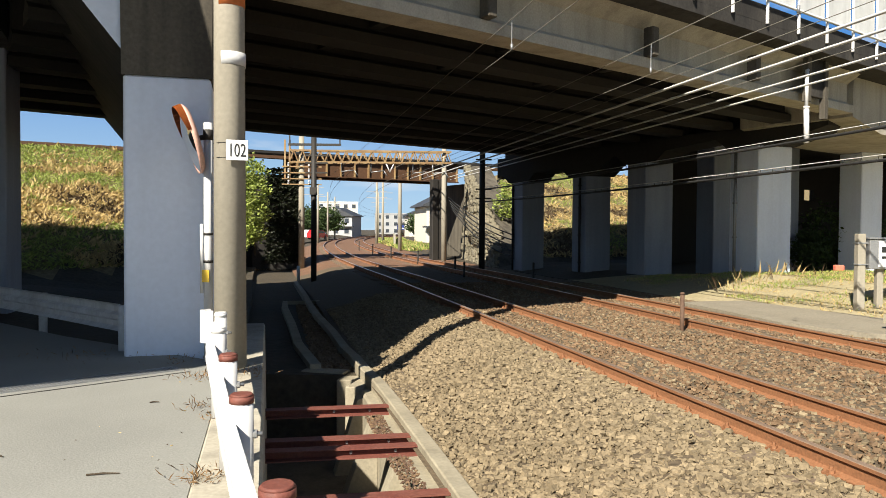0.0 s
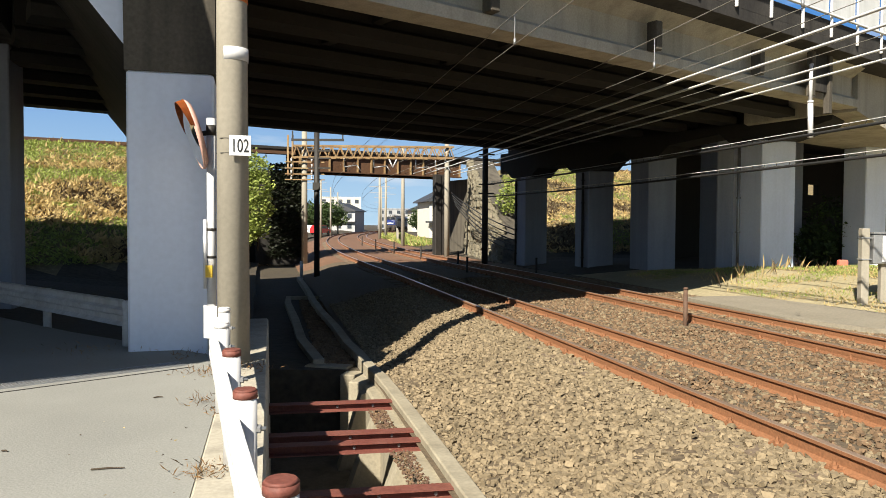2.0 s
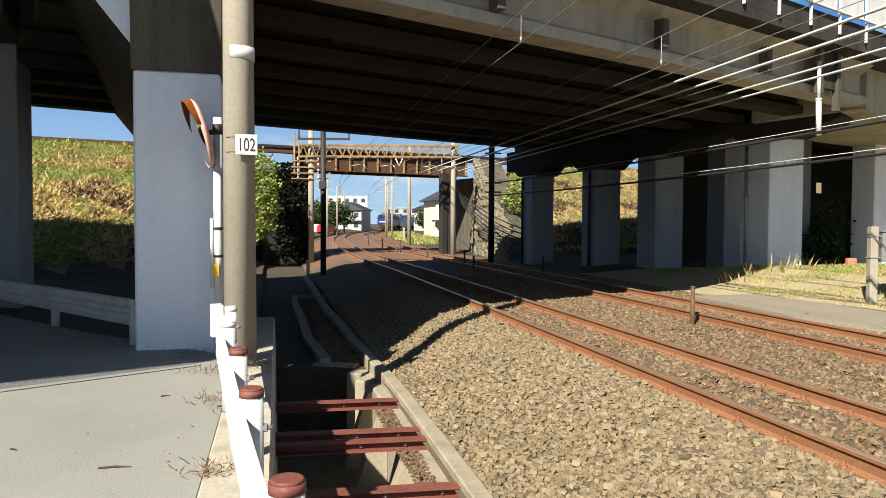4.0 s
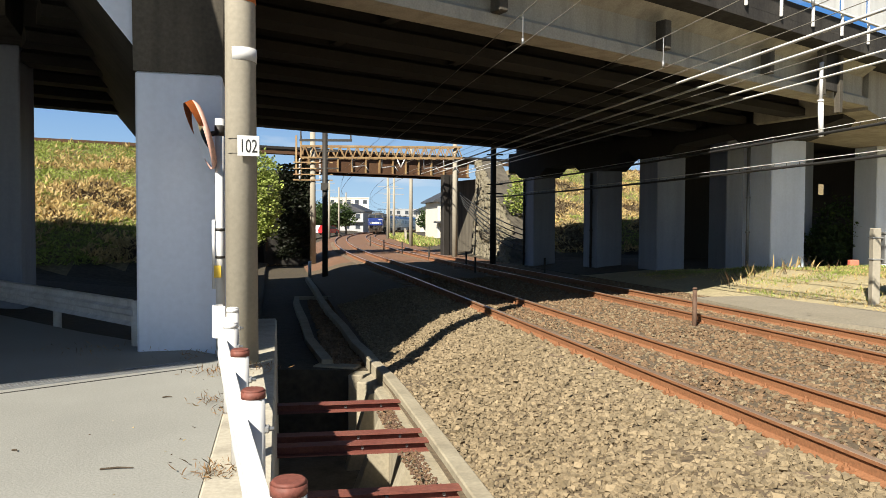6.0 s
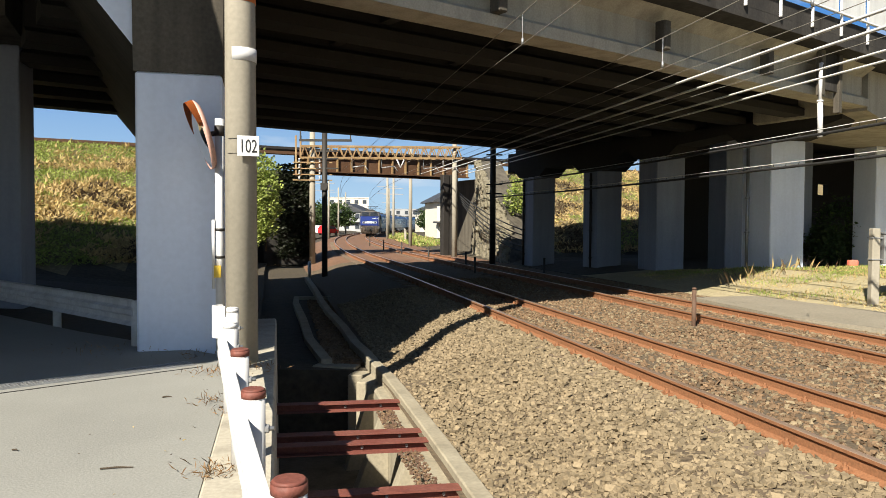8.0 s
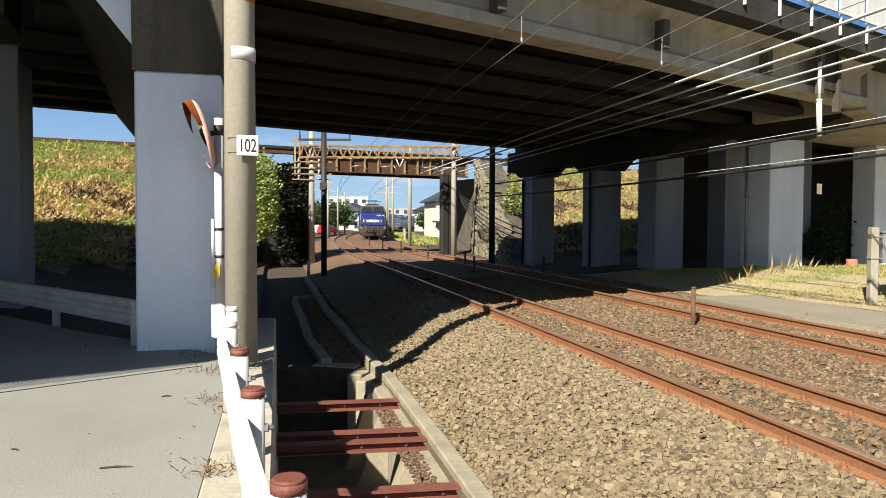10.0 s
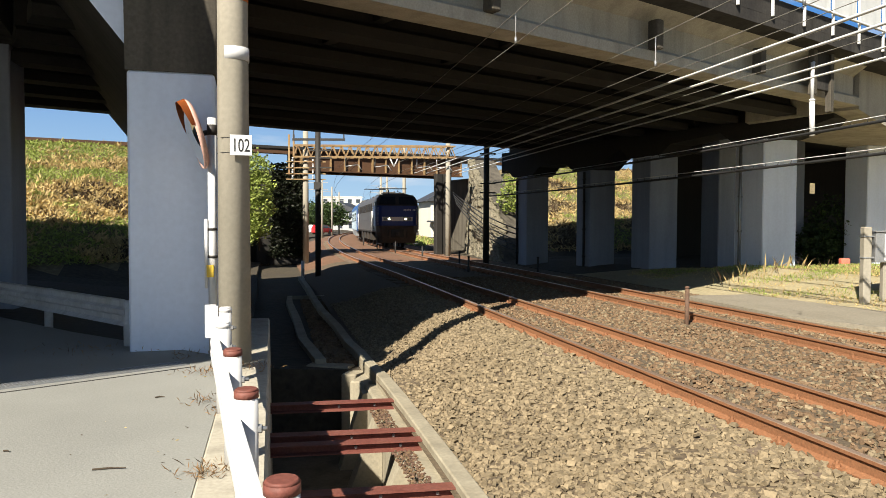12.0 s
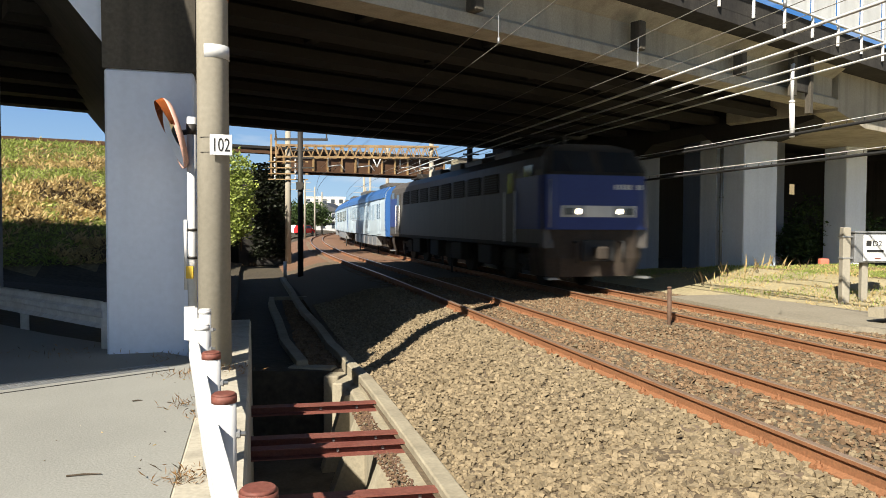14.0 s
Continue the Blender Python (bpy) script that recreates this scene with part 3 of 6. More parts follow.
def build_guard_rail():
    g = tagged(empty("guard_rail"), "white corrugated steel guard rail beside the road, round posts", "guard rail", "guard rails")
    posts = [(-0.04, 1.02), (-0.48, 2.27), (-0.92, 3.53), (-1.3, 4.66), (-1.73, 5.92), (-2.02, 6.99)]
    for i, (x, y) in enumerate(posts):
        bm = bmesh.new()
        rod(bm, (x, y, 0.03), (x, y, 0.755), 0.057, seg=18)
        po = part("post", bm, WHITE, g)
        bm = bmesh.new()
        rod(bm, (x, y, 0.755), (x, y, 0.79), 0.0595, seg=18)
        rod(bm, (x, y, 0.79), (x, y, 0.80), 0.0595, 0.05, seg=18)
        part("post_cap", bm, RUST_RED if i < 4 else WHITE, po, "rust red cap" if i < 4 else "")
        bm = bmesh.new()
        rod(bm, (x - 0.02, y, 0.6), (x + 0.1, y + 0.01, 0.6), 0.012, seg=8)
        rod(bm, (x + 0.057, y + 0.005, 0.6), (x + 0.075, y + 0.006, 0.6), 0.022, seg=6)
        part("bolt", bm, GALV, po)
        bm = bmesh.new()
        box(bm, x - 0.07, x - 0.03, y - 0.04, y + 0.04, 0.52, 0.68)
        part("bracket", bm, WHITE, g)
    pts = [(-0.07, 0.98, 0.60), (-0.51, 2.23, 0.60), (-0.95, 3.49, 0.60), (-1.33, 4.62, 0.60), (-1.76, 5.88, 0.60), (-2.06, 6.95, 0.60), (-2.17, 7.35, 0.60)]
    bm = bmesh.new()
    prof = [(0.0, -0.17), (0.02, -0.165), (0.075, -0.125), (0.075, -0.06), (0.01, -0.03), (0.01, 0.03), (0.075, 0.06), (0.075, 0.125), (0.02, 0.165), (0.0, 0.17)]
    sec = [(-a * 0.8, z * 0.42 - 0.005) for a, z in prof] + [(-(a - 0.012) * 0.8, z * 0.42 - 0.005) for a, z in prof[::-1]]
    sweep(bm, pts, sec)
    part("rail", bm, WHITE, g, smooth=False)
    # flared end sleeve
    bm = bmesh.new()
    for k in range(6):
        a0, a1 = radians(150 * k / 6), radians(150 * (k + 1) / 6)
        p = [(-2.2 - 0.16 * math.sin(a), 7.35 + 0.16 * (1 - math.cos(a)) * 0.6) for a in (a0, a1)]
        for z0, z1, o in ((0.44, 0.53, 0.0), (0.53, 0.67, 0.03), (0.67, 0.77, 0.0)):
            vs = [bm.verts.new((p[0][0] + o, p[0][1], z0)), bm.verts.new((p[1][0] + o, p[1][1], z0)), bm.verts.new((p[1][0] + o, p[1][1], z1)), bm.verts.new((p[0][0] + o, p[0][1], z1))]
            bm.faces.new(vs)
    bmesh.ops.remove_doubles(bm, verts=bm.verts[:], dist=0.035)
    bmesh.ops.recalc_face_normals(bm, faces=bm.faces[:])
    bmesh.ops.solidify(bm, geom=bm.faces[:], thickness=0.012)
    part("end_sleeve", bm, WHITE, g)


def build_far_guard_rail():
    g = tagged(empty("guard_rail"), "dull white guard rail in the shade under the bridge", "guard rail", "guard rails")
    pts = [(-3.97, 9.12), (-5.89, 10.85), (-8.1, 12.75), (-10.3, 14.65)]
    for x, y in pts:
        bm = bmesh.new()
        rod(bm, (x + 0.08, y + 0.1, 0.0), (x + 0.08, y + 0.1, 0.62), 0.06, seg=14)
        part("post", bm, WHITE_DIRTY, g)
    bm = bmesh.new()
    wbeam(bm, (-3.92, 9.14, 0.48), (-10.4, 14.75, 0.48), -1)
    part("rail", bm, WHITE_DIRTY, g)


def build_utility_pole():
    x, y = -2.23, 8.1
    p = tagged(empty("utility_pole"), "round concrete railway pole with a white number plate", "utility pole", "poles")
    bm = bmesh.new()
    rod(bm, (x, y, -1.9), (x - 0.03, y, 10.5), 0.182, 0.145, seg=40)
    shaft = part("shaft", bm, POLE, p)
    bm = bmesh.new()
    rod(bm, (x - 0.005, y, 3.38), (x - 0.005, y, 3.52), 0.1685, seg=40)
    part("band", bm, WHITE, p, "white reflective band")
    bm = bmesh.new()
    rod(bm, (x - 0.01, y, 4.02), (x - 0.01, y, 4.5), 0.1665, seg=40)
    part("band", bm, ORANGE, p, "orange band")
    m = pose(x + 0.125, y - 0.195, 2.445, 0, 0, 18)
    bm = bmesh.new()
    box(bm, -0.115, 0.115, -0.006, 0.006, -0.11, 0.11, m, 0.003)
    plate = part("number_plate", bm, WHITE, p, "white enamel plate with black figures")
    text("102", 0.2, m @ pose(-0.002, -0.009, -0.068, 90) @ Matrix.Diagonal((0.64, 1, 1, 1)), BLACKINK, plate)
    for k in range(2):
        bm = bmesh.new()
        for i in range(9):
            a0, a1 = math.pi * 2 * i / 9, math.pi * 2 * (i + 1) / 9
            rod(bm, (x + 0.181 * math.cos(a0), y + 0.181 * math.sin(a0), 2.37 + k * 0.16), (x + 0.181 * math.cos(a1), y + 0.181 * math.sin(a1), 2.37 + k * 0.16), 0.004, seg=5)
        part("plate_wire", bm, DARKSTEEL, p)


def text(body, size, m, material, parent, extrude=0.001, align="CENTER"):
    cu = bpy.data.curves.new("lettering", "FONT")
    cu.body, cu.size, cu.extrude, cu.align_x = body, size, extrude, align
    tmp = bpy.data.objects.new("lettering", cu)
    scene.collection.objects.link(tmp)
    me = bpy.data.meshes.new_from_object(tmp.evaluated_get(bpy.context.evaluated_depsgraph_get()))
    bpy.data.objects.remove(tmp)
    me.materials.clear()
    me.materials.append(material)
    ob = new("lettering", me)
    ob.parent, ob.matrix_basis = parent, m
    return ob


def build_mirror():
    t = tagged(empty("traffic_mirror"), "round convex traffic mirror with orange hood on a white post", "traffic mirror")
    px, py = -2.6, 8.5
    bm = bmesh.new()
    rod(bm, (px, py, 0.0), (px, py, 2.82), 0.05, seg=20)
    part("post", bm, WHITE, t)
    for z in (1.52, 1.2, 2.62):
        bm = bmesh.new()
        rod(bm, (px, py, z), (px, py, z + (0.12 if z > 2 else 0.03)), 0.056, seg=20)
        part("clamp", bm, DARKSTEEL, t)
    bm = bmesh.new()
    rod(bm, (px - 0.06, py - 0.05, 0.85), (px - 0.06, py - 0.05, 1.65), 0.02, seg=8)
    part("conduit", bm, WHITE, t)
    bm = bmesh.new()
    box(bm, px - 0.05, px + 0.03, py - 0.075, py - 0.055, 0.98, 1.12)
    part("sticker", bm, mat("yellow_sticker", (0.75, 0.5, 0.05), 0.5, vary=0.1, bump=0), t)
    axis = Vector((-0.88, -0.38, -0.29)).normalized()
    m = Matrix.Translation((-2.79, 8.45, 2.62)) @ axis.to_track_quat("Z", "Y").to_matrix().to_4x4()
    # shallow dome
    bm = bmesh.new()
    rings, seg = 6, 40
    prev = None
    for i in range(rings + 1):
        r = 0.384 * i / rings
        z = 0.07 * (1 - (i / rings) ** 2)
        ring = [bm.verts.new((r * math.cos(2 * math.pi * k / seg), r * math.sin(2 * math.pi * k / seg), z)) for k in range(seg)] if i else [bm.verts.new((0, 0, z))]
        if prev:
            for k in range(seg):
                if len(prev) == 1:
                    bm.faces.new((prev[0], ring[k], ring[(k + 1) % seg]))
                else:
                    bm.faces.new((prev[k], ring[k], ring[(k + 1) % seg], prev[(k + 1) % seg]))
        prev = ring
    bmesh.ops.transform(bm, matrix=m, verts=bm.verts)
    glass = bpy.data.materials.new("mirror_glass")
    glass.use_nodes = True
    b = glass.node_tree.nodes["Principled BSDF"]
    b.inputs["Base Color"].default_value, b.inputs["Metallic"].default_value, b.inputs["Roughness"].default_value = (0.8, 0.8, 0.78, 1), 1.0, 0.06
    part("mirror_face", bm, glass, t, smooth=True)
    # rim and back shell
    bm = bmesh.new()
    prev = None
    for r, z in ((0.385, 0.0), (0.40, 0.012), (0.405, -0.02), (0.36, -0.06), (0.02, -0.075)):
        ring = [bm.verts.new((r * math.cos(2 * math.pi * k / seg), r * math.sin(2 * math.pi * k / seg), z)) for k in range(seg)]
        if prev:
            for k in range(seg):
                bm.faces.new((prev[k], ring[k], ring[(k + 1) % seg], prev[(k + 1) % seg]))
        prev = ring
    bmesh.ops.recalc_face_normals(bm, faces=bm.faces[:])
    bmesh.ops.transform(bm, matrix=m, verts=bm.verts)
    part("rim", bm, mat("faded_pink_rim", (0.70, 0.42, 0.34), 0.5, vary=0.2, fine=30), t, "faded pinkish rim", smooth=True)
    # hood over the upper half: the way up within the disc
    up = (m.to_3x3().inverted() @ Vector((0, 0, 1)))
    a0 = math.atan2(up.y, up.x)
    bm = bmesh.new()
    prev = None
    for k in range(25):
        a = a0 + radians(-80 + 160 * k / 24)
        d = 0.085 * max(0.05, math.cos(a - a0)) ** 0.5
        ring = [bm.verts.new((r * math.cos(a), r * math.sin(a), z)) for r, z in ((0.415, 0.0), (0.40, d))]
        if prev:
            bm.faces.new((prev[0], ring[0], ring[1], prev[1]))
        prev = ring
    bmesh.ops.solidify(bm, geom=bm.faces[:], thickness=0.008)
    bmesh.ops.transform(bm, matrix=m, verts=bm.verts)
    part("hood", bm, ORANGE, t, "orange hood", smooth=True)
    bm = bmesh.new()
    rod(bm, (px, py, 2.66), (-2.76, 8.47, 2.63), 0.03, seg=10)
    part("arm", bm, DARKSTEEL, t)


def build_ditch():
    wall = tagged(empty("retaining_wall"), "weathered concrete retaining wall along the road edge", "wall", kind="structure")
    path = [(line_x(y) + ROAD_N / 0.975, y, 0) for y in (-20, -6, 0, 4, 8, 11.8)]
    bm = bmesh.new()
    sweep(bm, path, ((0.0, -2.2), (0.46, -2.2), (0.42, 0.02), (0.40, 0.06), (0.02, 0.06), (0.0, 0.04)))
    part("wall", bm, CONCRETE, wall)
    ditch = tagged(empty("drainage_ditch"), "deep concrete-lined drainage ditch beside the ballast with buttressed wall", "ditch", kind="structure")
    inner = [(1.8, -2.0, 0), (1.0, 1.6, 0), (0.4, 4.3, 0), (-0.28, 7.27, 0), (-0.72, 9.2, 0), (-1.02, 10.5, 0)]
    bm = bmesh.new()
    sweep(bm, inner, ((0.0, -2.2), (0.42, -2.2), (0.42, -0.73), (0.40, -0.72), (0.03, -0.72), (0.0, -0.75)))
    part("wall", bm, CONCRETE_LOW, ditch)
    curb = [(x, y, 0) for x, y in ((2.06, -2.0), (1.26, 1.6), (0.65, 4.3), (-0.02, 7.27), (-0.47, 9.2), (-0.75, 10.35), (-1.0, 11.2), (-1.33, 12.5))]
    bm = bmesh.new()
    sweep(bm, curb, ((-0.08, -0.76), (0.09, -0.76), (0.09, -0.565), (0.075, -0.55), (-0.065, -0.55), (-0.08, -0.565)))
    part("kerb", bm, CONCRETE_LOW, ditch, "pale concrete kerb at the foot of the ballast")
    bm = bmesh.new()
    sweep(bm, [(x, y, 0) for x, y in ((-1.33, 12.5), (-1.6, 13.4), (-2.1, 15.5), (-2.9, 18.5), (-3.5, 21), (-4.4, 25), (-5.6, 30))], ((-0.09, -0.78), (0.09, -0.78), (0.08, -0.56), (-0.08, -0.56)))
    part("kerb", bm, CONCRETE_LOW, ditch)
    bm = bmesh.new()
    sweep(bm, [(x, y, 0) for x, y in ((-1.9, 11.95), (-2.6, 14.2), (-3.3, 17.2), (-4.15, 20.6), (-4.5, 22.4), (-3.0, 22.7))], ((-0.1, -1.9), (0.1, -1.9), (0.09, -0.62), (-0.09, -0.62)))
    part("kerb", bm, CONCRETE_LOW, ditch)
    # buttresses
    for x, y, d in ((-1.0, 10.35, 0.42), (-0.7, 9.0, 0.5), (-0.32, 7.35, 0.5), (-0.05, 6.2, 0.55), (0.32, 4.6, 0.6)):
        bm = bmesh.new()
        prism(bm, [(0.02, -0.78), (-0.06, -0.80), (-d, -2.0), (0.02, -2.0)], -0.13, 0.13, pose(x, y, 0, 0, 0, 13))
        part("buttress", bm, CONCRETE_LOW, ditch)
    # end wall with a stepped return
    bm = bmesh.new()
    box(bm, -0.8, -0.05, 0, 0.3, -2.1, -0.7, pose(-1.35, 11.65, 0, 0, 0, -14), 0.02)
    box(bm, -0.046, 0.3, -0.35, 0.26, -2.1, -0.74, pose(-1.35, 11.65, 0, 0, 0, -14), 0.02)
    box(bm, 0.304, 0.6, -0.9, 0.26, -2.1, -0.72, pose(-1.35, 11.65, 0, 0, 0, -14), 0.02)
    part("end_wall", bm, CONCRETE_LOW, ditch)
    # planks and slabs dropped in the bottom of the ditch
    for x, y, a, l, w in ((-1.35, 8.3, 35, 0.5, 0.16), (-1.05, 8.0, -20, 0.35, 0.14), (-0.95, 6.6, 15, 0.9, 0.12)):
        bm = bmesh.new()
        box(bm, -w / 2, w / 2, -l / 2, l / 2, -1.858, -1.82, pose(x, y, 0, 0, 0, a), 0.008)
        part("broken_slab", bm, CONCRETE_LOW, ditch)
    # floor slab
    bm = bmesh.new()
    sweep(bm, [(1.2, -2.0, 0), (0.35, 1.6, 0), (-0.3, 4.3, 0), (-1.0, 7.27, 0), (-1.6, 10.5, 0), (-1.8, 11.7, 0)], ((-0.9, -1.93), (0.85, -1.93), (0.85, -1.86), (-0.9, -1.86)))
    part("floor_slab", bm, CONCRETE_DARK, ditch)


def build_steel_beams():
    for (x0, y0), (x1, y1) in (((-2.16, 8.86), (-0.42, 9.16)), ((-1.86, 7.56), (-0.1, 7.84)), ((-1.8, 7.2), (0.0, 7.5)), ((-1.5, 5.85), (0.4, 6.16))):
        bm = bmesh.new()
        prism(bm, [(-0.075, 0), (0.075, 0), (0.075, 0.012), (0.006, 0.02), (0.006, 0.085), (0.075, 0.092), (0.075, 0.105), (-0.075, 0.105), (-0.075, 0.092), (-0.006, 0.085), (-0.006, 0.02), (-0.075, 0.012)], 0, math.hypot(x1 - x0, y1 - y0), pose(x0, y0, -0.718, 0, 0, -math.degrees(math.atan2(x1 - x0, y1 - y0))))
        ob = part("steel_beam", bm, RUST_RED)
        tagged(ob, "rusty red steel beam laid across the drainage ditch", "steel beam", "beams across the ditch")
        bm = bmesh.new()
        for k in (0.55, 0.8):
            x, y = x0 + (x1 - x0) * k, y0 + (y1 - y0) * k
            rod(bm, (x, y - 0.03, -0.665), (x, y + 0.0, -0.665), 0.016, seg=6)
        part("bolt", bm, GALV, ob)


def build_grating():
    g = tagged(empty("drain_grating"), "galvanised steel drain grating across the road", "drain grating", kind="structure")
    bm = bmesh.new()
    p, q = Vector((-5.2, 5.87, 0.052)), Vector((-2.78, 8.05, 0.052))
    d = (q - p).normalized()
    s = Vector((d.y, -d.x, 0))
    L = (q - p).length
    for k in (-0.11, 0.11):
        beam(bm, p + s * k, q + s * k, 0.02, 0.02)
    n = int(L / 0.035)
    for i in range(n):
        c = p + d * (i + 0.5) * L / n
        beam(bm, c - s * 0.11, c + s * 0.11, 0.012, 0.012)
    for k in (-0.055, 0, 0.055):
        beam(bm, p + s * k, q + s * k, 0.01, 0.012)
    part("grate", bm, GALV, g)
    bm = bmesh.new()
    sd = s * 0.28
    beam(bm, p + sd + Vector((0, 0, 0.0)), q + sd * 0.9, 0.018, 0.006)
    part("joint", bm, DARKSTEEL, g, "dark road joint")


build_ditch()
build_steel_beams()
build_guard_rail()
build_far_guard_rail()
build_utility_pole()
build_mirror()
build_grating()


# ---- scattered stones and plants ----
def soup(name, verts, faces, mats, idx, label, category, kind="stuff", parent=None):
    me = bpy.data.meshes.new(name)
    nv, nf, k = len(verts), len(faces), faces.shape[1]
    me.vertices.add(nv)
    me.vertices.foreach_set("co", np.asarray(verts, np.float32).ravel())
    me.loops.add(nf * k)
    me.loops.foreach_set("vertex_index", np.asarray(faces, np.int32).ravel())
    me.polygons.add(nf)
    me.polygons.foreach_set("loop_start", np.arange(0, nf * k, k, dtype=np.int32))
    for m in mats:
        me.materials.append(m)
    me.polygons.foreach_set("material_index", np.asarray(idx, np.int32))
    me.polygons.foreach_set("use_smooth", np.zeros(nf, bool))
    me.update(calc_edges=True)
    me.validate()
    ob = new(name, me)
    if parent:
        ob.parent = parent
        return tagged(ob, label)
    return tagged(ob, label, category, kind=kind)


RNG = np.random.default_rng(7)


def stones(name, centres, radius, mats, idx, label):
    """Broken angular stones: squashed, knocked-about icosahedra."""
    bm = bmesh.new()
    bmesh.ops.create_cube(bm, size=1.35)
    bmesh.ops.triangulate(bm, faces=bm.faces[:])
    base = np.array([v.co for v in bm.verts])
    tri = np.array([[v.index for v in f.verts] for f in bm.faces])
    bm.free()
    n, k = len(centres), len(base)
    v = base[None] * (1 + RNG.uniform(-0.5, 0.35, (n, k, 3)))
    v = v * RNG.uniform((0.75, 0.6, 0.4), (1.5, 1.25, 1.0), (n, 1, 3)) * radius[:, None, None]
    a, b = RNG.uniform(0, 6.283, n), RNG.uniform(-0.9, 0.9, n)
    ca, sa, cb, sb = np.cos(a)[:, None], np.sin(a)[:, None], np.cos(b)[:, None], np.sin(b)[:, None]
    y, z = v[..., 1] * cb - v[..., 2] * sb, v[..., 1] * sb + v[..., 2] * cb
    x = v[..., 0]
    v = np.stack([x * ca - y * sa, x * sa + y * ca, z], -1) + centres[:, None]
    f = (tri[None] + (np.arange(n) * k)[:, None, None]).reshape(-1, 3)
    return soup(name, v.reshape(-1, 3), f, mats, np.repeat(idx, len(tri)), label, "gravel")


def leaves(name, centres, size, mats, idx, label="", category="", up=0.5, slim=0.45, parent=None, kind="stuff", bias=None):
    """Small pointed blades, each of two bent triangles, turned at random."""
    n = len(centres)
    d = RNG.normal(0, 1, (n, 3))
    d[:, 2] = np.abs(d[:, 2]) * 0.4 + up
    if bias is not None:
        d += bias
    d /= np.linalg.norm(d, axis=1)[:, None]
    s = np.cross(d, RNG.normal(0, 1, (n, 3)))
    s /= np.linalg.norm(s, axis=1)[:, None]
    w = np.cross(s, d)
    L = size[:, None]
    p0 = centres
    p1 = centres + d * L * 0.5 + s * L * slim * 0.5
    p2 = centres + d * L + w * L * 0.18
    p3 = centres + d * L * 0.5 - s * L * slim * 0.5
    v = np.stack([p0, p1, p2, p3], 1).reshape(-1, 3)
    q = np.arange(n)[:, None] * 4
    f = np.concatenate([q + [0, 1, 2], q + [0, 2, 3]], 1).reshape(-1, 3)
    return soup(name, v, f, mats, np.repeat(idx, 2), label, category, kind, parent)


def leafmat(name, color, second, island=0.4):
    m = mat(name, color, 0.6, vary=0.15, scale=0.7, fine=6, bump=0, second=second, island=island)
    nt = m.node_tree
    b = nt.nodes["Principled BSDF"]
    t = nt.nodes.new("ShaderNodeBsdfTranslucent")
    x = nt.nodes.new("ShaderNodeMixShader")
    x.inputs["Fac"].default_value = 0.3
    src = b.inputs["Base Color"].links[0].from_socket
    nt.links.new(src, t.inputs["Color"])
    nt.links.new(b.outputs["BSDF"], x.inputs[1])
    nt.links.new(t.outputs["BSDF"], x.inputs[2])
    nt.links.new(x.outputs["Shader"], nt.nodes["Material Output"].inputs["Surface"])
    return m


LEAF = leafmat("green_leaf", (0.078, 0.125, 0.0234), (0.0468, 0.078, 0.0156))
GRASS = leafmat("green_grass", (0.318, 0.374, 0.0936), (0.206, 0.262, 0.0562))
STRAW = leafmat("dry_straw", (0.562, 0.431, 0.197), (0.394, 0.281, 0.121), 0.3)
WEED = leafmat("withered_orange_weed", (0.328, 0.195, 0.0858), (0.234, 0.14, 0.0624))
TWIG = leafmat("dead_brown_stems", (0.101, 0.0663, 0.0351), (0.0624, 0.039, 0.0234))
# leaf colour taken almost to black, as if in deep shade
SHADE_LEAF = leafmat("shade_black_leaf", (0.018, 0.024, 0.010), (0.012, 0.016, 0.008))
TREELEAF = leafmat("dark_tree_leaf", (0.0468, 0.078, 0.0218), (0.0273, 0.0468, 0.014))


def bed_height(n):
    prof = [(-3.15, -0.64), (-2.75, -0.58), (-2.3, -0.46), (-1.9, -0.31), (-1.45, -0.2), (-0.9, -0.175), (-0.3, -0.135), (0.3, -0.135), (0.9, -0.165), (1.35, -0.15), (1.75, -0.17), (2.1, -0.15), (2.6, -0.165), (3.2, -0.135), (3.8, -0.135), (4.4, -0.175), (4.9, -0.19), (5.4, -0.2), (6.3, -0.22)]
    return np.interp(n, [p[0] for p in prof], [p[1] for p in prof])


def place(s, n):
    return np.array([on_track(float(a), float(b))[:2] for a, b in zip(s, n)])


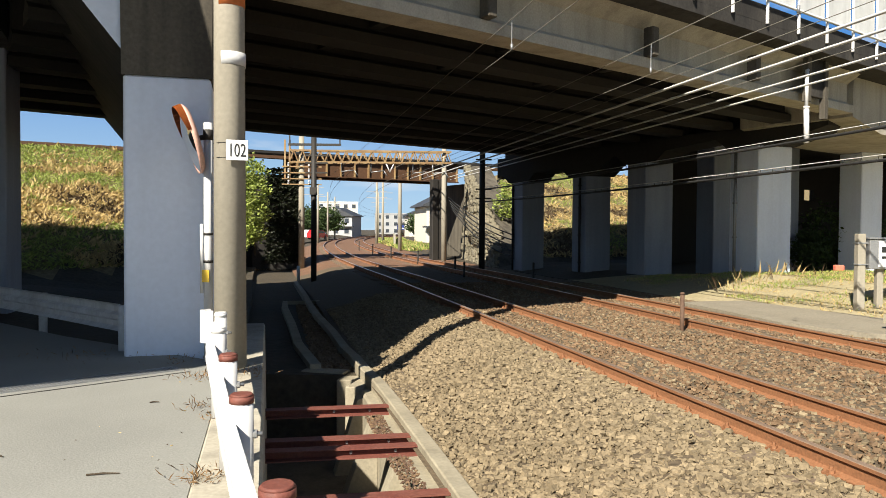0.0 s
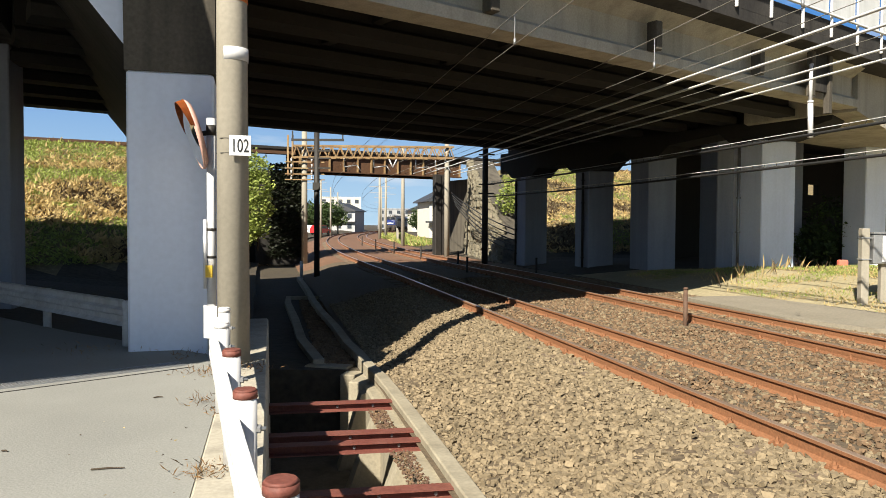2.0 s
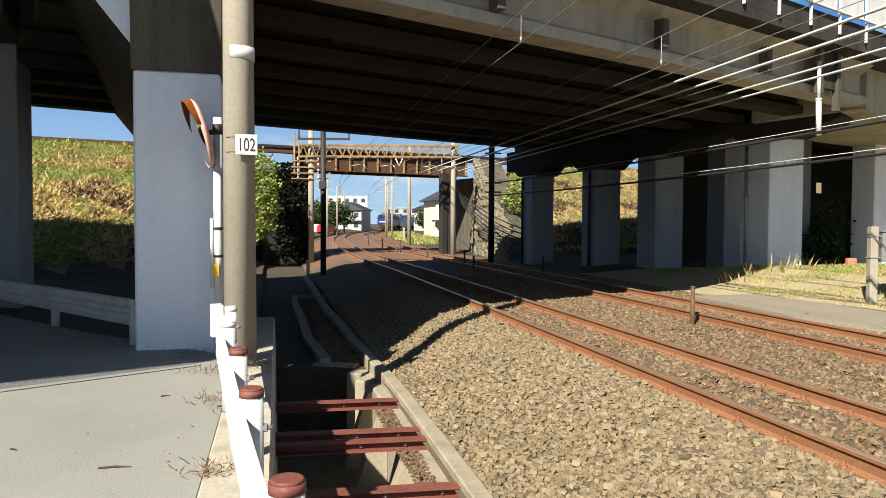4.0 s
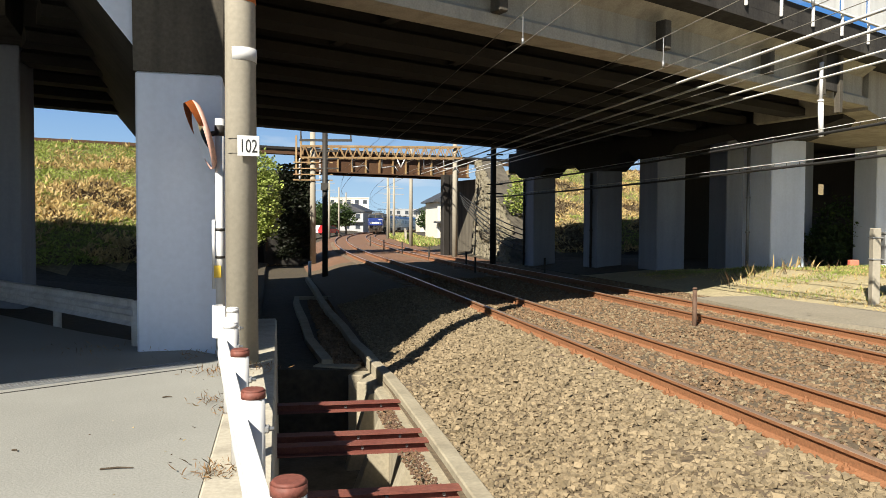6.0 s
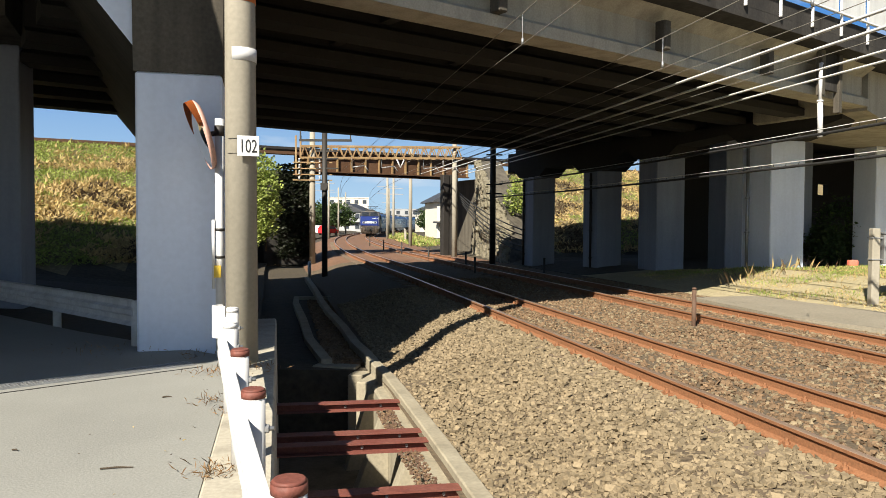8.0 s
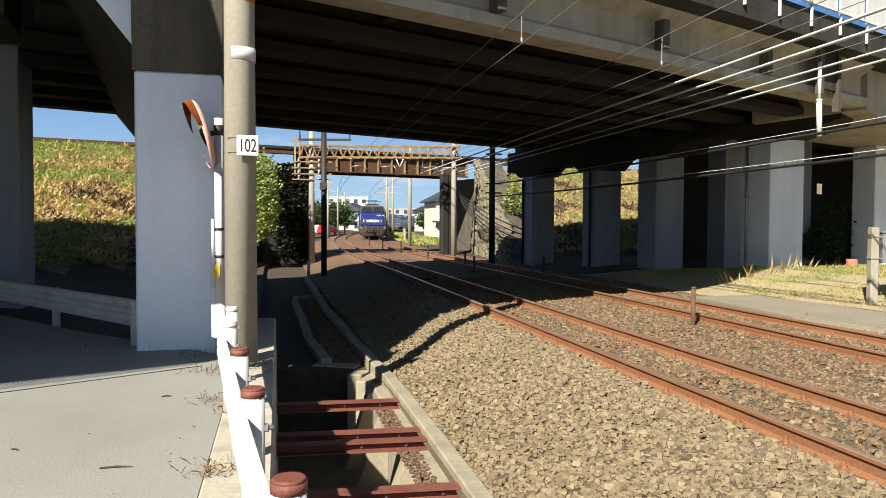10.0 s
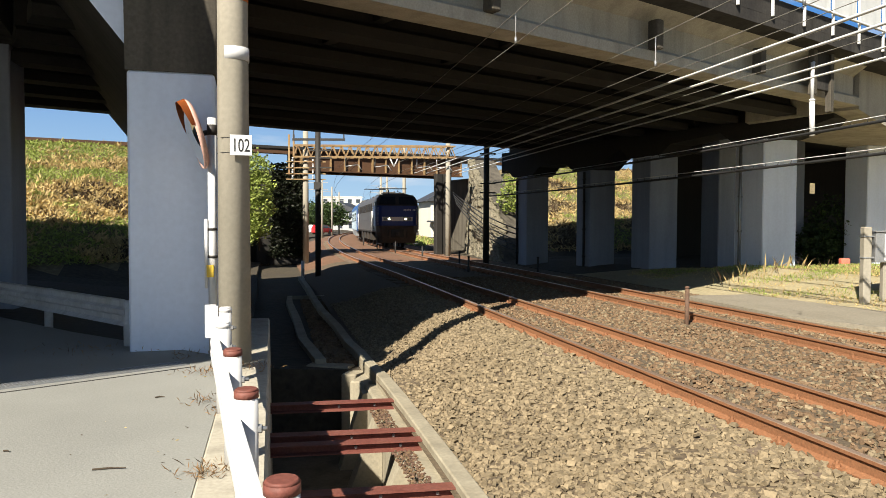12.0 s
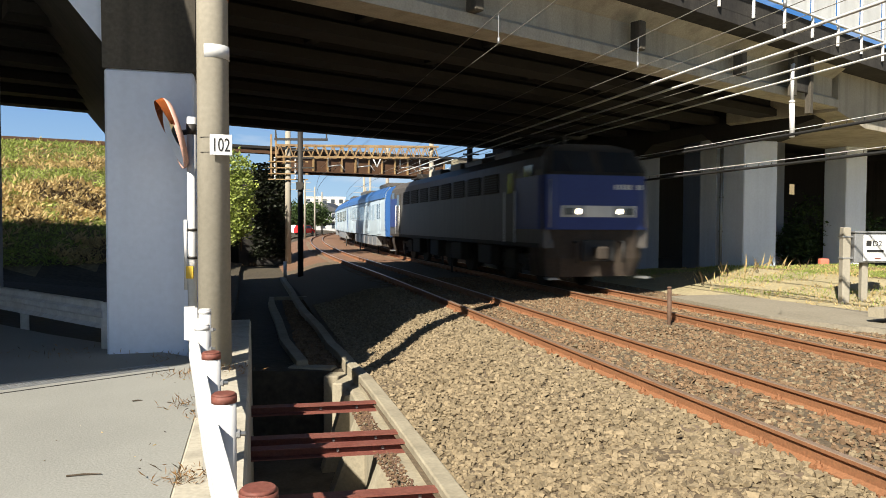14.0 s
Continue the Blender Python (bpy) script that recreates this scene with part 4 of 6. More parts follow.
def build_stones():
    # shoulder of the near track, open to view
    k = 42000
    s, n = 2.2 + 19 * RNG.uniform(0, 1, k) ** 1.5, RNG.uniform(-3.02, -0.66, k)
    xy = place(s, n)
    r = RNG.uniform(0.013, 0.038, k)
    c = np.column_stack([xy, bed_height(n) + r * RNG.uniform(-0.3, 0.95, k)])
    # between the rails and between the tracks: more earth and rust on the stones
    k2 = 44000
    s2 = 3.4 + 21 * RNG.uniform(0, 1, k2) ** 1.3
    n2 = RNG.uniform(-0.5, 6.2, k2)
    keep = np.abs(np.abs(n2) - HALF) > 0.09
    keep &= np.abs(np.abs(n2 - TRACK_GAP) - HALF) > 0.09
    s2, n2 = s2[keep], n2[keep]
    r2 = RNG.uniform(0.012, 0.034, len(s2))
    c2 = np.column_stack([place(s2, n2), bed_height(n2) + r2 * 0.3])
    idx2 = np.where(RNG.uniform(0, 1, len(s2)) < 0.22, 0, 1)
    stones("ballast_stones", np.concatenate([c, c2]), np.concatenate([r, r2]), [BALLAST, BALLAST_RUST], np.concatenate([np.zeros(k, int), idx2]), "loose angular grey-brown ballast stones round the rails")
    # small rubble: terrace behind the ditch, foot of the kerb
    k3 = 2600
    t = RNG.uniform(0, 1, k3)
    x = -1.55 - t * 2.2 + RNG.uniform(-0.35, 0.5, k3)
    y = 12.0 + t * 10
    r3 = RNG.uniform(0.02, 0.05, k3)
    k4 = 1500
    t = RNG.uniform(0, 1, k4)
    x4, y4 = 0.62 - 1.2 * t + RNG.uniform(-0.1, 0.12, k4), 4.3 + 5.2 * t
    x4 -= 0.26
    r4 = RNG.uniform(0.008, 0.02, k4)
    c = np.concatenate([np.column_stack([x, y, np.full(k3, -0.7)]), np.column_stack([x4, y4, np.full(k4, -0.715)])])
    stones("rubble", c, np.concatenate([r3, r4]), [BALLAST_RUST, OLDRUST], np.concatenate([np.zeros(k3, int), (RNG.uniform(0, 1, k4) < 0.55).astype(int)]), "small rubble and rust flakes along the kerb")


def bank_points(k, x0, x1, v0, v1):
    """Points on the face of the embankment."""
    u = RNG.uniform(x0, x1, k)
    v = RNG.uniform(v0, v1, k)
    ca, sa = math.cos(CREST_AZ), math.sin(CREST_AZ)
    x, y = u * sa - v * ca, u * ca + v * sa
    z = np.array([ground_height(a, b) for a, b in zip(x, y)])
    return np.column_stack([x, y, z]), v


def build_bank_plants():
    for name, u0, u1, k in (("bank_grass", -8, 12.2, 72000), ("bank_grass", 22.5, 48, 42000)):
        c, v = bank_points(k, u0, u1, 24.9, 39.4)
        c = c[c[:, 2] > 0.25]
        w = np.array([noise.noise((a * 0.28, b * 0.28, z * 0.7)) + 0.5 * noise.noise((a, b, z * 1.6)) for a, b, z in c])
        h = c[:, 2]
        w = w + RNG.normal(0, 0.12, len(w)) - 0.25 * np.exp(-((h - 4.0) / 0.35) ** 2) - 0.3 * np.exp(-((h - 2.6) / 0.5) ** 2) + 0.22 * (h > 4.5)
        idx = np.where(w > 0.02, 0, np.where(w > -0.32, 1, 2))
        size = np.where(idx == 0, RNG.uniform(0.08, 0.24, len(c)), np.where(idx == 1, RNG.uniform(0.12, 0.36, len(c)), RNG.uniform(0.1, 0.3, len(c))))
        leaves(name, c, size, [GRASS, STRAW, TWIG], idx, "rough green grass and dry straw on the embankment", "grass", up=0.35, slim=0.3)


def cloud(c, r, k, squash=1.0, lump=0.5):
    """Points in an uneven crown."""
    d = RNG.normal(0, 1, (k, 3))
    d /= np.linalg.norm(d, axis=1)[:, None]
    q = np.array([1 + lump * noise.noise((a * 1.9 + c[0], b * 1.9, z * 1.9 + c[1])) for a, b, z in d])
    t = RNG.uniform(0.35, 1, k) ** 0.5
    p = d * (q * t * r)[:, None]
    p[:, 2] *= squash
    return p + np.array(c)


def build_shrub(name, parts_, k, size, mats, label, trunk):
    t = tagged(empty(name), label, "shrub" if "shrub" in name or "bush" in name else "tree")
    pts = np.concatenate([cloud(c, r, int(k * share), sq) for c, r, sq, share in parts_])
    idx = np.where(RNG.uniform(0, 1, len(pts)) < 0.85, 0, 1)
    leaves("crown", pts, RNG.uniform(size * 0.6, size * 1.3, len(pts)), mats, idx, parent=t, up=0.1, slim=0.6)
    bm = bmesh.new()
    x, y, z, h, r = trunk
    rod(bm, (x, y, z), (x + 0.05, y, z + h * 0.5), r, r * 0.7, seg=8)
    for i in range(6):
        a = i * 1.05
        rod(bm, (x + 0.05, y, z + h * (0.35 + 0.04 * i)), (x + math.cos(a) * h * 0.3, y + math.sin(a) * h * 0.3, z + h * (0.7 + 0.05 * (i % 3))), r * 0.45, r * 0.15, seg=6)
    part("trunk", bm, BARK, t)


BARK = mat("bark", (0.07, 0.0525, 0.035), 0.95, vary=0.3, scale=3, fine=20, bump=0.6)


def build_plants():
    build_shrub("ivy_bush", [((-9.3, 37.2, 4.3), 0.85, 1.0, 0.25), ((-9.0, 37.0, 3.3), 0.8, 1.2, 0.25), ((-9.1, 37.2, 2.3), 0.75, 1.2, 0.25), ((-9.3, 37.3, 1.4), 0.7, 1.2, 0.25)], 5200, 0.17, [GRASS, GRASS], "bright green climbing bush on the bridge abutment", (-9.2, 37.9, 0.2, 3.4, 0.05))
    build_shrub("shrub", [((15.6, 28.0, 1.4), 1.4, 0.9, 0.35), ((17.2, 28.4, 1.1), 1.4, 0.8, 0.35), ((14.6, 27.8, 0.8), 1.0, 0.8, 0.3)], 7600, 0.13, [TREELEAF, LEAF], "dark green shrub in the shade beside a bridge pillar", (15.8, 28.2, -0.05, 2.2, 0.06))
    build_shrub("shrub", [((4.0, 39.6, 2.9), 0.7, 1.1, 0.4), ((4.5, 40.2, 3.7), 0.8, 1.0, 0.4)], 1500, 0.18, [GRASS, LEAF], "leafy green bush growing on the bank beside the stone wall", (4.2, 40.0, 0.8, 3.4, 0.05))
    # verge on the far side of the tracks
    k = 30000
    y = RNG.uniform(13.0, 25.5, k)
    n = RNG.uniform(7.2, 14.5, k)
    x = np.array([line_x(a) for a in y]) + n / 0.975
    w = np.array([noise.noise((a * 0.7, b * 0.7, 3)) for a, b in zip(x, y)]) + 0.09 * (n - 9)
    keep = w + RNG.normal(0, 0.15, k) > -0.1
    c = np.column_stack([x, y, [ground_height(a, b) for a, b in zip(x, y)]])[keep]
    w = w[keep]
    idx = np.where(w + RNG.normal(0, 0.2, len(w)) > 0.1, 0, 1)
    leaves("verge_grass", c, RNG.uniform(0.03, 0.11, len(c)), [GRASS, STRAW], idx, "short sunlit green and straw grass beside the tracks", "grass", up=0.9, slim=0.22)
    # tall dry stalks at the shade's edge
    k = 60
    t = RNG.uniform(0, 1, k)
    x, y = 8.0 + 4.0 * t + RNG.normal(0, 0.12, k), 20.7 + 0.9 * t + RNG.normal(0, 0.3, k)
    c = np.column_stack([x, y, [ground_height(a, b) - 0.03 for a, b in zip(x, y)]])
    leaves("dry_stalks", c, RNG.uniform(0.2, 0.65, k), [STRAW, TWIG], RNG.integers(0, 2, k), "tall dry weed stalks beside the tracks", "weeds", up=2.4, slim=0.009)
    # weeds at the road edge and along the ditch
    pts = []
    for x, y, z, r, m in ((-2.35, 7.6, 0.06, 0.16, 90), (-2.0, 6.3, 0.06, 0.1, 60), (-1.78, 5.9, 0.06, 0.06, 20), (-1.42, 4.5, 0.06, 0.1, 90), (-2.05, 7.7, 0.08, 0.14, 110), (-2.9, 8.45, 0.06, 0.16, 40), (-0.95, 5.6, -1.8, 0.3, 70), (-1.2, 6.6, -1.8, 0.3, 50), (-6.9, 29.8, -0.1, 0.5, 120), (-4.2, 8.8, 0.06, 0.3, 50)):
        pts.append(np.column_stack([x + RNG.normal(0, r, m), y + RNG.normal(0, r, m), np.full(m, z)]))
    c = np.concatenate(pts)
    leaves("dry_weeds", c, RNG.uniform(0.03, 0.09, len(c)) * np.where(c[:, 2] < -1, 4.5, 1), [WEED, TWIG], (RNG.uniform(0, 1, len(c)) < 0.15).astype(int), "withered brown weeds in the cracks", "weeds", up=0.45, slim=0.09)


build_stones()
build_bank_plants()
build_plants()


# ---- the railway bridge behind, and the gantry ----
def pt(u, v, z=0.0):
    """u along the embankment, v across it."""
    ca, sa = math.cos(CREST_AZ), math.sin(CREST_AZ)
    return Vector((u * sa - v * ca, u * ca + v * sa, z))


STONE = mat("rubble_stone_wall", (0.21, 0.185, 0.133), 0.95, vary=0.3, scale=0.8, fine=4, bump=0.9, second=(0.14, 0.126, 0.084), mix=0.8, dist=0.08, island=0.15)


def build_rail_bridge():
    br = tagged(empty("railway_bridge"), "brown plate girder bridge carrying another railway line", "bridge", kind="structure")
    u0, u1, v = 13.3, 24.0, 40.0
    m = Matrix(((math.sin(CREST_AZ), -math.cos(CREST_AZ), 0, 0), (math.cos(CREST_AZ), math.sin(CREST_AZ), 0, 0), (0, 0, 1, 0), (0, 0, 0, 1)))
    for vv in (v, v + 2.2):
        bm = bmesh.new()
        box(bm, u0, u1, vv, vv + 0.03, 4.66, 5.7, m)
        part("web", bm, BROWN, br)
        for z in (4.6, 5.7):
            bm = bmesh.new()
            box(bm, u0, u1, vv - 0.15, vv + 0.18, z, z + 0.06, m)
            part("flange", bm, BROWN, br)
    for i in range(13):
        u = u0 + 0.1 + i * (u1 - u0 - 0.2) / 12
        bm = bmesh.new()
        box(bm, u - 0.04, u + 0.04, v - 0.13, v - 0.004, 4.66, 5.7, m)
        part("stiffener", bm, TAN, br, "rust-tan web stiffener")
    bm = bmesh.new()
    box(bm, u0 - 3, u1 + 3, v - 0.35, v + 3, 5.76, 5.9, m)
    part("deck", bm, DARKSTEEL, br)
    # near-black leaves over the left abutment, added to stand in for its shade
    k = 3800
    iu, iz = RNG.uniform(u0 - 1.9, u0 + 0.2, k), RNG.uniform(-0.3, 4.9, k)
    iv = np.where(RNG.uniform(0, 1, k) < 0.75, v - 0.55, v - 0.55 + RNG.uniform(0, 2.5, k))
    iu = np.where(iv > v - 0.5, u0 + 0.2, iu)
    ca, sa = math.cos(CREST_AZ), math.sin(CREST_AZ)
    leaves("shade_leaves", np.column_stack([iu * sa - iv * ca, iu * ca + iv * sa, iz]), RNG.uniform(0.12, 0.3, k), [SHADE_LEAF, SHADE_LEAF], (RNG.uniform(0, 1, k) < 0.4).astype(int), "near-black leaves standing in for shade on the abutment", parent=br, up=0.0, slim=0.6)
    # abutments
    bm = bmesh.new()
    # the left abutment's black is shade put into the colour
    box(bm, u0 - 2.6, u0 + 0.15, v - 0.5, v + 4.5, -0.7, 4.58, m, 0.04)
    part("abutment", bm, STAIN_SHADE, br)
    bm = bmesh.new()
    box(bm, u1 + 0.75, u1 + 2.6, v - 0.5, v + 4.5, -0.7, 4.58, m, 0.04)
    part("abutment", bm, CONCRETE_DARK, br)
    for u in (u1 - 1.25, u1 - 0.75):
        bm = bmesh.new()
        c = Vector((0.1 if u < u1 - 1 else 0.62, 43.6, 0))
        box(bm, -0.2, 0.2, -0.2, 0.2, -0.5, 4.6, pose(c.x, c.y, 0, 0, 0, 29), 0.02)
        part("column", bm, DARKSTEEL, br)
    # rail on the crest of the bank
    for a, b in ((-14, u0 - 0.5), (u1 + 0.5, 60)):
        bm = bmesh.new()
        beam(bm, pt(a, 39.2, 5.5), pt(b, 39.2, 5.5), 0.5, 0.16)
        part("crest_kerb", bm, BROWN, br)


def build_stone_wall():
    w = tagged(empty("stone_wing_wall"), "sunlit rubble stone wing wall of the railway embankment", "wall", kind="structure")
    bm = bmesh.new()
    a = [(2.0, 44.6, -0.6), (3.1, 34.5, -0.6), (4.6, 36.5, -0.6), (4.2, 45.6, -0.6)]
    b = [(2.2, 45.2, 5.6), (3.5, 38.0, 1.4), (4.9, 39.2, 1.4), (3.6, 46, 5.6)]
    va, vb = [bm.verts.new(p) for p in a], [bm.verts.new(p) for p in b]
    bm.faces.new(va[::-1])
    bm.faces.new(vb)
    for i in range(4):
        bm.faces.new((va[i], va[(i + 1) % 4], vb[(i + 1) % 4], vb[i]))
    bmesh.ops.recalc_face_normals(bm, faces=bm.faces[:])
    part("core", bm, CONCRETE_DARK, w)
    # the stones of its face
    A, B, C, D = (Vector(p) for p in (a[0], a[1], b[1], b[0]))
    nrm = (B - A).cross(D - A).normalized()
    if nrm.x > 0:
        nrm = -nrm
    sm = bmesh.new()
    box(sm, -0.5, 0.5, -0.5, 0.5, -0.5, 0.5, None, 0.12)
    me = bpy.data.meshes.new("stone")
    sm.to_mesh(me)
    sm.free()
    me.materials.append(STONE)
    rng = random.Random(4)
    rows, cols = 13, 22
    for j in range(rows):
        for i in range(cols):
            s, t = (i + 0.5 * (j % 2) + rng.uniform(-0.15, 0.15)) / cols, (j + 0.5) / rows
            if s > 1:
                continue
            p = (A.lerp(B, s)).lerp(D.lerp(C, s), t)
            du = (A.lerp(D, t) - B.lerp(C, t)).length / cols
            dv = (A.lerp(B, s) - D.lerp(C, s)).length / rows
            ex = (B - A).normalized()
            ey = nrm.cross(ex).normalized()
            m = Matrix((ex, ey, nrm)).transposed().to_4x4()
            m.translation = p + nrm * rng.uniform(0.0, 0.06)
            ob = new("stone", me)
            ob.parent = w
            ob.matrix_basis = m @ pose(0, 0, 0, rng.uniform(-4, 4), rng.uniform(-4, 4), rng.uniform(-35, 35)) @ Matrix.Diagonal((du * rng.uniform(0.75, 1.25), dv * rng.uniform(0.75, 1.25), rng.uniform(0.2, 0.5), 1))


def lattice(bm, p, q, h, w, bays):
    """A lattice beam: four chords and zig-zag bracing on its faces."""
    p, q = Vector(p), Vector(q)
    d = (q - p).normalized()
    s = Vector((d.y, -d.x, 0)) * (w / 2)
    up = Vector((0, 0, h))
    for e in (s, -s):
        for z in (Vector(), up):
            beam(bm, p + e + z, q + e + z, 0.09, 0.09)
        L = (q - p) / bays
        for i in range(bays):
            a = p + e + L * i
            beam(bm, a, a + L / 2 + up, 0.05, 0.05)
            beam(bm, a + L / 2 + up, a + L, 0.05, 0.05)


def build_gantry():
    g = tagged(empty("catenary_gantry"), "tan steel lattice gantry over the tracks on concrete poles", "gantry")
    bm = bmesh.new()
    lattice(bm, (-7.75, 39.6, 5.2), (1.0, 41.4, 5.36), 0.62, 0.5, 19)
    part("lattice_beam", bm, TAN, g)
    for x, y, r, m in ((-7.1, 39.7, 0.17, POLE), (0.65, 41.3, 0.15, POLE)):
        bm = bmesh.new()
        rod(bm, (x, y, -0.6), (x, y, 6.6), r, r * 0.85, seg=16)
        part("pole", bm, m, g)
    for x in (-7.95, -7.7):
        bm = bmesh.new()
        beam(bm, (x, 39.5, 4.2), (x, 39.5, 6.4), 0.09, 0.09)
        part("hanger", bm, TAN, g)
    for z in (4.95, 4.62, 4.3, 4.0):
        bm = bmesh.new()
        beam(bm, (-8.1, 39.4, z), (-6.0, 39.6, z), 0.06, 0.06)
        part("cross_arm", bm, TAN, g)
        for x in (-7.75, -6.65, -6.3):
            bm = bmesh.new()
            for k in range(3):
                rod(bm, (x, 39.42, z + 0.03 + k * 0.07), (x, 39.42, z + 0.08 + k * 0.07), 0.07, 0.03, seg=10)
            part("insulator", bm, WHITE, g)
    for x, y in ((-5.0, 40.1), (-3.4, 40.4), (-1.1, 40.9), (0.0, 41.0)):
        bm = bmesh.new()
        rod(bm, (x, y, 5.4), (x, y, 4.75), 0.03, seg=8)
        rod(bm, (x, y, 4.75), (x + 0.7, y + 0.1, 4.85), 0.03, seg=8)
        rod(bm, (x + 0.7, y + 0.1, 4.85), (x + 0.9, y + 0.1, 4.55), 0.025, seg=8)
        part("steady_arm", bm, GALV, g)
    for s in (-1, 1):
        bm = bmesh.new()
        rod(bm, (-2.35, 40.3, 4.75), (-2.35 + s * 0.2, 40.3, 5.2), 0.035, seg=8)
        part("insulator", bm, WHITE, g)


def build_poles():
    p = tagged(empty("catenary_pole"), "dark steel pole with cross arms behind the road bridge", "utility pole", "poles")
    bm = bmesh.new()
    rod(bm, (-4.86, 30.0, -0.7), (-4.86, 30, 5.4), 0.12, 0.11, seg=16)
    part("shaft", bm, DARKSTEEL, p)
    bm = bmesh.new()
    beam(bm, (-5.9, 30, 5.05), (-3.75, 30, 5.05), 0.09, 0.09)
    part("cross_arm", bm, DARKSTEEL, p)
    for x in (-5.85, -3.8):
        bm = bmesh.new()
        beam(bm, (x, 30, 5.1), (x, 30, 5.42), 0.05, 0.05)
        part("pin", bm, DARKSTEEL, p)
    for z in (4.6, 4.3, 3.9):
        bm = bmesh.new()
        beam(bm, (-5.2, 29.95, z), (-4.3, 29.95, z), 0.06, 0.06)
        part("cross_arm", bm, DARKSTEEL, p)
    bm = bmesh.new()
    box(bm, -5.0, -4.7, 29.8, 29.88, 3.0, 3.3)
    part("box", bm, DARKSTEEL, p)
    p = tagged(empty("catenary_pole"), "dark steel pole carrying cables beside the far track", "utility pole", "poles")
    bm = bmesh.new()
    rod(bm, (2.2, 32.2, -0.7), (2.2, 32.2, 6.4), 0.14, 0.12, seg=16)
    part("shaft", bm, DARKSTEEL, p)
    for z in (4.7, 3.4, 3.0):
        bm = bmesh.new()
        beam(bm, (1.9, 32.1, z), (2.6, 32.1, z), 0.06, 0.06)
        part("cross_arm", bm, DARKSTEEL, p)
    # poles farther along the line
    base = tagged(empty("catenary_pole"), "concrete catenary pole with fittings beside the railway", "utility pole", "poles")
    bm = bmesh.new()
    rod(bm, (0, 0, -0.7), (0, 0, 8.2), 0.17, 0.13, seg=12)
    part("shaft", bm, POLE, base)
    for z in (5.6, 6.4):
        bm = bmesh.new()
        beam(bm, (-1.3, 0, z), (1.3, 0, z), 0.07, 0.07)
        part("cross_arm", bm, GALV, base)
    base.matrix_basis = pose(-2.75, 62.0, 0, 0, 0, -8)
    for x, y in ((-7.0, 92), (-6.5, 96), (-13.9, 85), (-16.9, 108), (-18.6, 130), (-20.0, 150), (-9.6, 130)):
        copy_thing(base, pose(x, y, 0, 0, 0, -5))


def tube(bm, pts, r, seg=6):
    """One round tube through all the points."""
    rings = []
    for i, p in enumerate(pts):
        d = (Vector(pts[min(i + 1, len(pts) - 1)]) - Vector(pts[max(i - 1, 0)])).normalized()
        s = d.cross(Vector((0, 0, 1))).normalized()
        w = s.cross(d)
        rings.append([bm.verts.new(Vector(p) + s * r * math.cos(2 * math.pi * j / seg) + w * r * math.sin(2 * math.pi * j / seg)) for j in range(seg)])
    for a, b in zip(rings, rings[1:]):
        for j in range(seg):
            f = bm.faces.new((a[j], a[(j + 1) % seg], b[(j + 1) % seg], b[j]))
            f.smooth = True
    bmesh.ops.recalc_face_normals(bm, faces=bm.faces[:])


def wire(bm, p, q, r, sag=0.0, seg=6, k=8):
    tube(bm, [Vector(p).lerp(Vector(q), i / k) - Vector((0, 0, sag * 4 * (i / k) * (1 - i / k))) for i in range(k + 1)], r, seg)


def along(lat, y):
    """The place lat metres to the right of the camera's line, beside the straight part of the tracks."""
    k = math.hypot(1, 0.222)
    return Vector((lat * k - 0.222 * y, y, 0))


COPPER = mat("weathered_wire", (0.224, 0.21, 0.182), 0.6, vary=0.1, bump=0)


